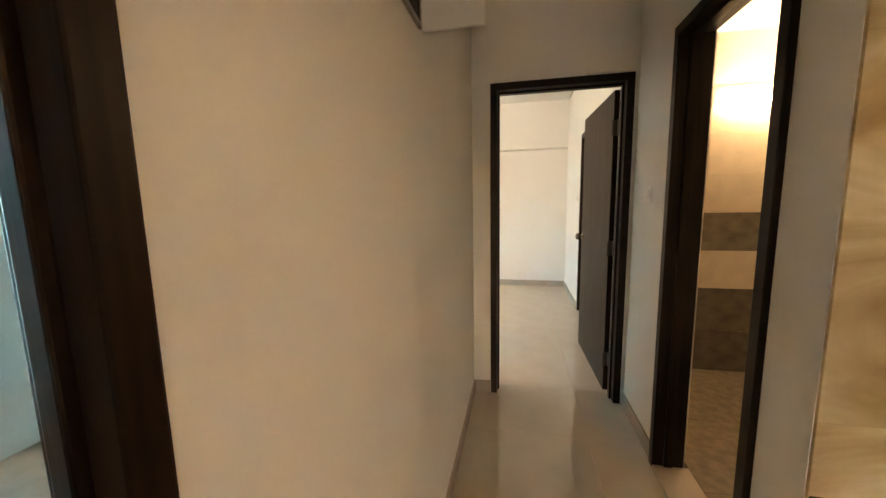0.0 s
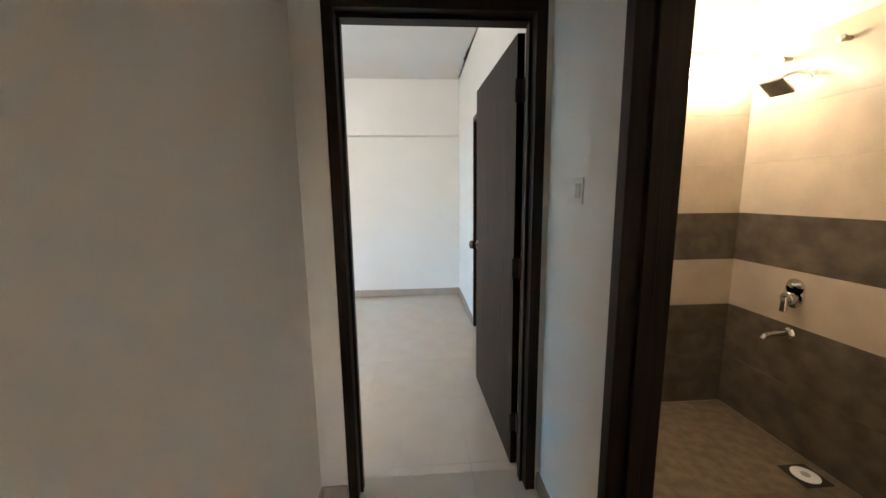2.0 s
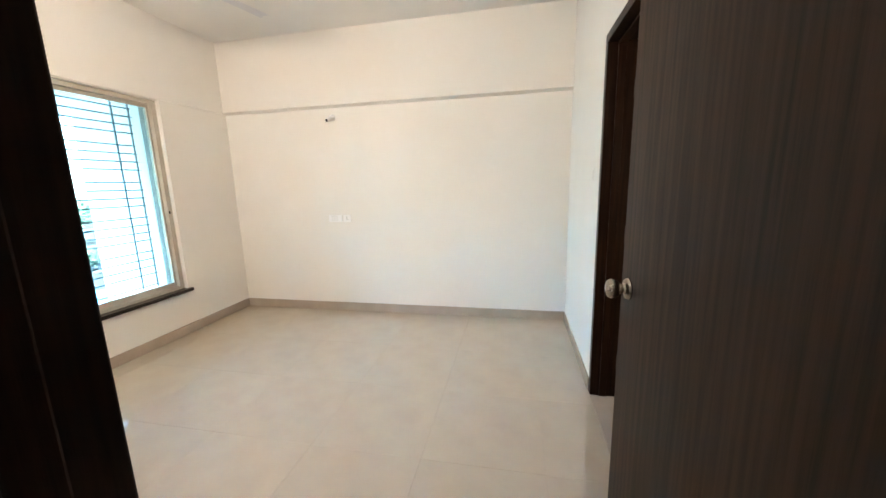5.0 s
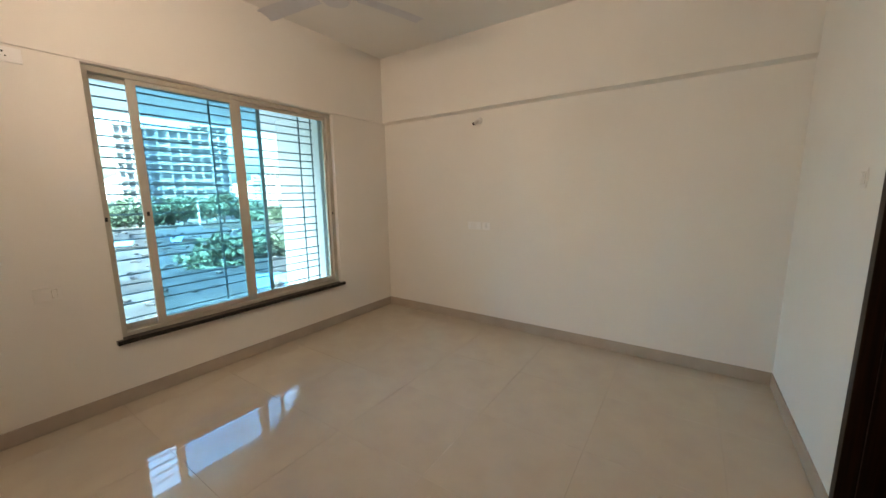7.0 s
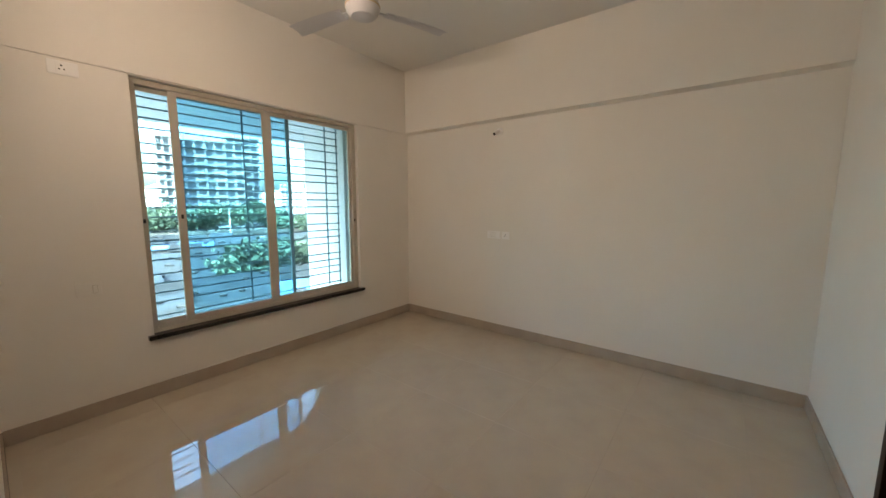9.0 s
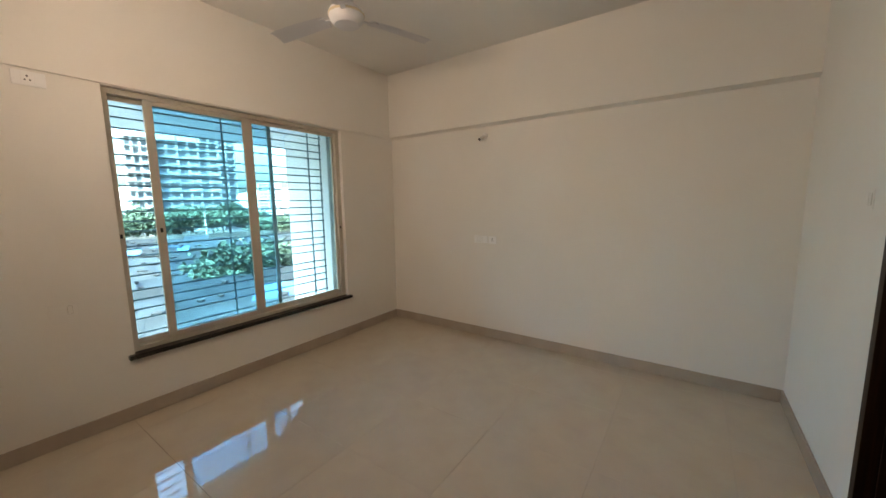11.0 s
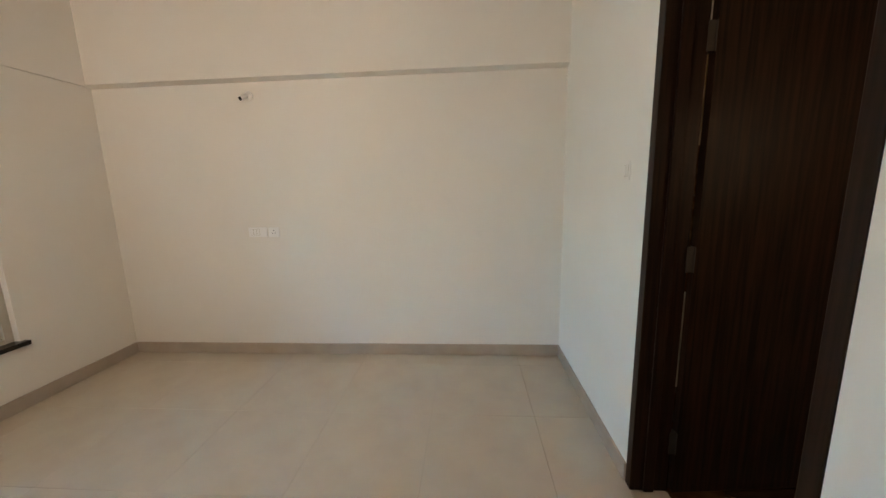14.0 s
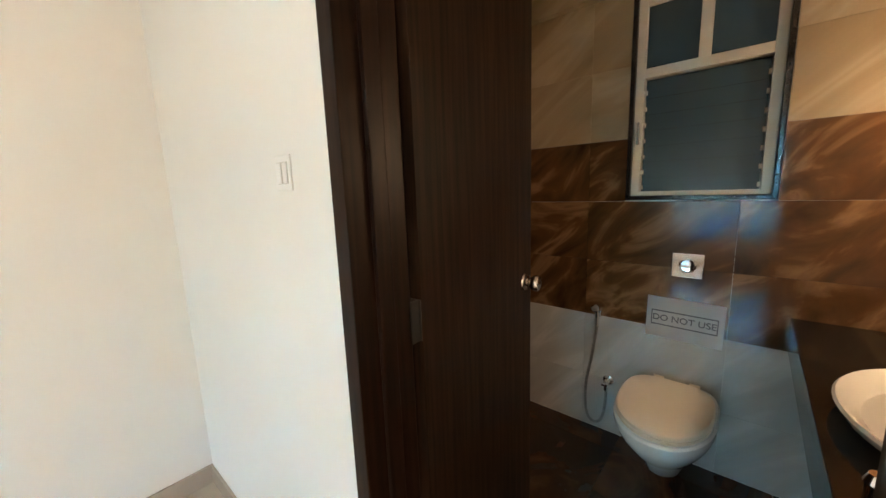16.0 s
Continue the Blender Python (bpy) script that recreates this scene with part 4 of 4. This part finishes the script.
tw = thing("window_2", (TX + 0.05, 4.38, 1.245), "small louvred window in a cream frame with a black granite surround", "window", "", "structure")
y0, y1, z0, z1 = 4.11, 4.65, 1.245, 2.14
part("surround", boxes((TX - 0.016, TX + 0.10, y0 + 0.001, y0 + 0.02, z0, z1), (TX - 0.016, TX + 0.10, y1 - 0.02, y1 - 0.001, z0, z1), (TX - 0.016, TX + 0.10, y0 + 0.02, y1 - 0.02, z0 + 0.001, z0 + 0.02), (TX - 0.016, TX + 0.10, y0 + 0.02, y1 - 0.02, z1 - 0.02, z1 - 0.001), bevel=0.002), GRANITE, tw, "black granite surround")
fr = part("window_frame", boxes((TX + 0.0, TX + 0.05, y0 + 0.021, y0 + 0.055, z0 + 0.021, z1 - 0.021), (TX + 0.0, TX + 0.05, y1 - 0.055, y1 - 0.021, z0 + 0.021, z1 - 0.021), (TX + 0.0, TX + 0.05, y0 + 0.055, y1 - 0.055, z0 + 0.021, z0 + 0.04),
                             (TX + 0.0, TX + 0.05, y0 + 0.055, y1 - 0.055, z1 - 0.055, z1 - 0.021), (TX - 0.004, TX + 0.05, y0 + 0.055, y1 - 0.055, 1.785, 1.825), (TX - 0.004, TX + 0.05, 4.36, 4.40, 1.825, z1 - 0.055), bevel=0.002), ALU, tw)
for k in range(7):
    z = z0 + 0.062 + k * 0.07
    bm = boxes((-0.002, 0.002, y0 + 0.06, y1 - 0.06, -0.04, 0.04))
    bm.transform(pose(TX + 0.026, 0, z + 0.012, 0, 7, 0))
    part("louvre", bm, FROST, tw, "frosted blue glass louvre, dimmed in its colour")
    for yy in (y0 + 0.0555, y1 - 0.0665):
        part("clip", boxes((TX + 0.006, TX + 0.034, yy, yy + 0.011, z - 0.012, z + 0.006), bevel=0.001), ALU, tw)
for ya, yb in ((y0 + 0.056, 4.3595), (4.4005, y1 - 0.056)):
    part("pane", boxes((TX + 0.022, TX + 0.027, ya, yb, 1.826, z1 - 0.056)), FROST, tw, "frosted glass pane, dimmed in its colour")
part("lever", boxes((TX - 0.012, TX - 0.0005, y1 - 0.046, y1 - 0.034, 1.50, 1.60), bevel=0.002), STEEL, fr, "small louvre lever")
# added walls, unseen, that shut daylight out behind the louvres
setting("shaft_screen", boxes((TX + 0.6, TX + 0.75, 3.6, 5.2, -1, 4), (TX + 0.151, TX + 0.6, 3.45, 3.6, -1, 4), (TX + 0.151, TX + 0.6, 5.2, 5.35, -1, 4), (TX + 0.151, TX + 0.75, 3.45, 5.35, 2.9, 3.0)), CONCRETE, "plain unseen wall added behind the window to keep it dark", "wall")


def outline(width, length, square, n=48):
    """A pan's outline: round front towards -x, straight back at x = 0."""
    pts = []
    for k in range(n):
        a = 2 * math.pi * k / n
        c, s = math.cos(a), math.sin(a)
        x = -length / 2 + (length / 2) * math.copysign(abs(c) ** (square if c > 0 else 1.0), c)
        y = width / 2 * math.copysign(abs(s) ** (square * 1.1 if c > 0 else 0.95), s)
        pts.append((x, y))
    return pts


def loft(levels, place, n=48):
    """A body through outlines at heights: (width, length, squareness, x offset, z)."""
    bm = bmesh.new()
    rings = []
    for w, l, sq, off, z in levels:
        rings.append([bm.verts.new(Vector(place) + Vector((x + off, y, z))) for x, y in outline(w, l, sq, n)])
    for a, b in zip(rings, rings[1:]):
        for k in range(n):
            bm.faces.new((a[k], a[(k + 1) % n], b[(k + 1) % n], b[k]))
    bm.faces.new(reversed(rings[0]))
    bm.faces.new(rings[-1])
    return bm


WCP = (TX - 0.010, 4.395, 0.0)
wc = thing("toilet_pan", (TX - 0.01, 4.385, 0.07), "white wall-hung toilet pan with a closed cream lid", "toilet")
part("bowl", loft([(0.13, 0.24, 0.45, -0.002, 0.07), (0.17, 0.30, 0.45, -0.002, 0.10), (0.20, 0.34, 0.45, -0.002, 0.16), (0.27, 0.43, 0.45, -0.002, 0.235), (0.335, 0.50, 0.45, -0.002, 0.31), (0.36, 0.535, 0.45, -0.002, 0.36), (0.362, 0.538, 0.45, -0.002, 0.385), (0.35, 0.53, 0.45, -0.004, 0.392)], WCP), CERAMIC, wc, "", True)
part("seat", loft([(0.326, 0.445, 0.55, -0.075, 0.3925), (0.336, 0.452, 0.55, -0.072, 0.398), (0.336, 0.452, 0.55, -0.072, 0.408), (0.330, 0.445, 0.55, -0.075, 0.411)], WCP), SEAT, wc, "cream plastic seat", True)
lid = part("lid", loft([(0.332, 0.45, 0.55, -0.072, 0.4115), (0.340, 0.457, 0.55, -0.070, 0.418), (0.336, 0.453, 0.55, -0.072, 0.428), (0.325, 0.43, 0.55, -0.082, 0.434), (0.18, 0.25, 0.6, -0.16, 0.4365)], WCP), SEAT, wc, "cream plastic lid, closed", True)
for s in (-1, 1):
    part("hinge", tube(bmesh.new(), (TX - 0.055, 4.385 + s * 0.09, 0.412), (TX - 0.055, 4.385 + s * 0.05, 0.412), 0.011, n=14), SEAT, wc, "", True)

FL = thing("flush_plate", (TX - 0.01, 4.38, 0.955), "square chrome flush plate with a round button", "flush plate")
FM = pose(TX - 0.0095, 4.38, 0.955, 0, 0, -90)
bm = boxes((-0.06, 0.06, -0.009, 0, -0.055, 0.055), bevel=0.004)
bm.transform(FM)
fp = part("plate", bm, CHROME, FL)
bm = lathe([(0.033, 0), (0.033, 0.004), (0.030, 0.006), (0.027, 0.004), (0.024, 0.003)], (0, -0.0092, 0), "-Y", 32)
bm.transform(FM)
part("button", bm, CHROME, fp, "round chrome push button", True)

sign = thing("paper_sign", (TX - 0.0095, 4.38, 0.69), "white paper sign reading DO NOT USE taped above the toilet", "sign")
SM = pose(TX - 0.0125, 4.38, 0.695, 0, 0, -90) @ pose(0, 0, 0, 0, 1.2, 0)
bm = bmesh.new()
cols = [[bm.verts.new((-0.149 + k * 0.0298, -0.003 * math.sin(k * 0.9) - 0.002, z)) for k in range(11)] for z in (-0.098, 0.0, 0.1)]
for a, b in zip(cols, cols[1:]):
    for k in range(10):
        bm.faces.new((a[k], a[k + 1], b[k + 1], b[k]))
bmesh.ops.solidify(bm, geom=bm.faces[:], thickness=0.0006)
bm.transform(SM)
sheet = part("sheet", bm, PAPER, sign)
bm = boxes((-0.128, 0.128, -0.0075, -0.007, 0.031, 0.036), (-0.128, 0.128, -0.0075, -0.007, -0.036, -0.031), (-0.128, -0.124, -0.0075, -0.007, -0.031, 0.031), (0.124, 0.128, -0.0075, -0.007, -0.031, 0.031))
bm.transform(SM)
part("border", bm, INK, sheet, "dark printed border")
text = bpy.data.curves.new("lettering", "FONT")
text.body, text.align_x, text.align_y, text.size, text.extrude, text.offset = "DO NOT USE", "CENTER", "CENTER", 0.041, 0.0003, 0.0003
holder_ob = bpy.data.objects.new("lettering", text)
scene.collection.objects.link(holder_ob)
me = bpy.data.meshes.new_from_object(holder_ob.evaluated_get(bpy.context.evaluated_depsgraph_get()))
bpy.data.objects.remove(holder_ob)
bm = bmesh.new()
bm.from_mesh(me)
bm.transform(SM @ pose(0, -0.0078, 0, 90, 0, 0))
part("lettering", bm, INK, sheet, "dark outlined capital letters")

jet = thing("health_faucet", (TX - 0.0095, 4.73, 0.25), "chrome hand spray on a grey hose hung on the toilet wall", "hand spray")
part("hook", boxes((TX - 0.03, TX - 0.0093, 4.735, 4.765, 0.645, 0.675), bevel=0.004), CHROME, jet)
part("handle", hose([(TX - 0.04, 4.75, 0.60), (TX - 0.042, 4.75, 0.66), (TX - 0.05, 4.75, 0.70)], 0.011, 12), CHROME, jet, "", True)
part("nozzle", lathe([(0.012, 0), (0.019, 0.012), (0.019, 0.03), (0.014, 0.034)], (TX - 0.048, 4.75, 0.702), "-X", 20), CHROME, jet, "", True)
part("hose", hose([(TX - 0.04, 4.75, 0.60), (TX - 0.045, 4.765, 0.45), (TX - 0.05, 4.80, 0.24), (TX - 0.055, 4.785, 0.08), (TX - 0.055, 4.74, 0.05), (TX - 0.055, 4.70, 0.09), (TX - 0.05, 4.69, 0.20), (TX - 0.05, 4.69, 0.27)], 0.0075, 10), RUBBER, jet, "grey braided hose", True)
valve = part("valve", tube(lathe([(0.026, 0), (0.026, 0.005), (0.013, 0.009), (0.013, 0.05), (0.010, 0.054)], (TX - 0.0093, 4.69, 0.30), "-X", 22), (TX - 0.05, 4.69, 0.26), (TX - 0.05, 4.69, 0.30), 0.011, n=14), CHROME, jet, "", True)
part("tap_handle", boxes((TX - 0.082, TX - 0.0635, 4.675, 4.705, 0.293, 0.307), bevel=0.003), CHROME, valve)

counter = thing("granite_counter", (2.0, 3.72, 0.66), "polished black granite vanity counter in the toilet", "counter")
part("top", boxes((1.36, TX - 0.0095, T_Y0 + 0.0005, 4.035, 0.745, 0.785), bevel=0.003), GRANITE, counter)
part("apron", boxes((1.36, TX - 0.0095, 4.005, 4.034, 0.66, 0.7449), bevel=0.002), GRANITE, counter)
part("backsplash", boxes((1.36, TX - 0.0095, T_Y0 + 0.0005, T_Y0 + 0.02, 0.7852, 0.885), bevel=0.002), GRANITE, counter)
basin = thing("wash_basin", (1.88, 3.77, 0.786), "white oval ceramic wash basin set on the counter", "wash basin")
part("bowl", lathe([(0.19, 0.0), (0.232, 0.024), (0.24, 0.040), (0.235, 0.045), (0.222, 0.038), (0.19, 0.008), (0.10, 0.004)], (1.88, 3.77, 0.786), "Z", 56, 1.2, 0.98), CERAMIC, basin, "", True)
part("waste", lathe([(0.022, 0), (0.022, 0.003), (0.014, 0.004)], (1.88, 3.77, 0.7905), "Z", 24), CHROME, basin, "chrome waste fitting", True)
tap = thing("basin_tap", (1.56, 3.99, 0.786), "small chrome tap at the counter's edge", "tap")
part("body", lathe([(0.022, 0), (0.022, 0.006), (0.015, 0.012), (0.015, 0.05), (0.018, 0.055), (0.012, 0.07)], (1.56, 3.99, 0.7855), "Z", 22), CHROME, tap, "", True)
part("spout", hose([(1.56, 3.98, 0.82), (1.58, 3.93, 0.835), (1.60, 3.88, 0.825)], 0.009, 12), CHROME, tap, "", True)
GLOBE = glow("warm_globe", (1.0, 0.76, 0.50), 4.4)
bulb = thing("wall_lamp", (2.40, T_Y0, 1.52), "lit warm lamp on the wall above the basin", "lamp")
part("base", lathe([(0.04, 0), (0.04, 0.012), (0.02, 0.02), (0.02, 0.05)], (2.40, T_Y0 + 0.0005, 1.52), "Y", 24), PLASTIC, bulb, "", True)
part("globe", lathe([(0.018, 0), (0.03, 0.015), (0.035, 0.035), (0.028, 0.06), (0.01, 0.07)], (2.40, T_Y0 + 0.051, 1.52), "Y", 24), GLOBE, bulb, "glowing warm globe", True)

# open plaster joint along the ceiling's edge
bm = bmesh.new()
r = random.Random(3)
left, right = [], []
for k in range(40):
    y = 4.55 + k * 0.035
    left.append(bm.verts.new((EX - 0.004 - r.uniform(0.004, 0.012) - (0.03 * r.random() if 12 < k < 22 else 0), y, TOP - 0.0015)))
    right.append(bm.verts.new((EX - 0.002, y, TOP - 0.0015)))
for k in range(39):
    bm.faces.new((left[k], left[k + 1], right[k + 1], right[k]))
bmesh.ops.solidify(bm, geom=bm.faces[:], thickness=-0.001)
setting("plaster_crack", bm, GROUT, "rough cracked plaster joint along the ceiling edge", "crack")

# ---- floor and wall tiles ----
run(WX + 0.001, EX - 0.001, 2.79, FY - 0.001, 0.0, (0.6, 0.6), "tile", floor, TILE, 0.0033, 0.0012, bevel=0.0001, x_at=0.205, y_at=4.05)
run(CX0 + 0.001, CX1 - 0.001, -4.2, 2.79, 0.0, (0.6, 0.6), "tile", floor, TILE, 0.0033, 0.0012, bevel=0.0001, x_at=0.205, y_at=2.25)
run(CX1 + 0.15, BX - 0.009, 1.321, BY - 0.009, SZ, (0.6, 0.6), "tile", floor_shower, B_FLOOR, 0.009, 0.0012, bevel=0.0006)
run(EX + 0.152, TX - 0.009, T_Y0, T_Y1 - 0.009, 0.002, (0.6, 0.6), "tile", floor_toilet, T_FLOOR, 0.012, 0.002)
wall_tiles(north, "y", BY, -1, CX1 + 0.15, BX - 0.009, BANDS, 1.30, gap=0.001)
wall_tiles(east, "x", BX, -1, 1.321, BY, BANDS, 1.25, shift=0.70, gap=0.001)
wall_tiles(niche, "y", 1.19, -1, CX1 + 0.002, 4.1, [(0.0, 0.34, N_TILE), (0.34, 0.83, N_TILE), (0.83, 1.70, N_TILE), (1.70, 2.3, N_TILE)], 1.2, shift=0.6)
T_ROWS = [(0.002, 0.30, T_GREY), (0.30, 0.645, T_GREY), (0.645, 0.94, T_BROWN), (0.94, 1.24, T_BROWN), (1.24, 1.53, T_BROWN), (1.53, 1.85, T_CREAM), (1.85, 2.164, T_CREAM)]
wall_tiles(toilet_e, "x", TX, -1, T_Y0 + 0.001, T_Y1 - 0.009, T_ROWS, 0.60, skip=(4.11, 4.65, 1.245, 2.14), shift=0.20)
wall_tiles(toilet_n, "y", T_Y1, -1, EX + 0.16, TX, T_ROWS, 0.60)
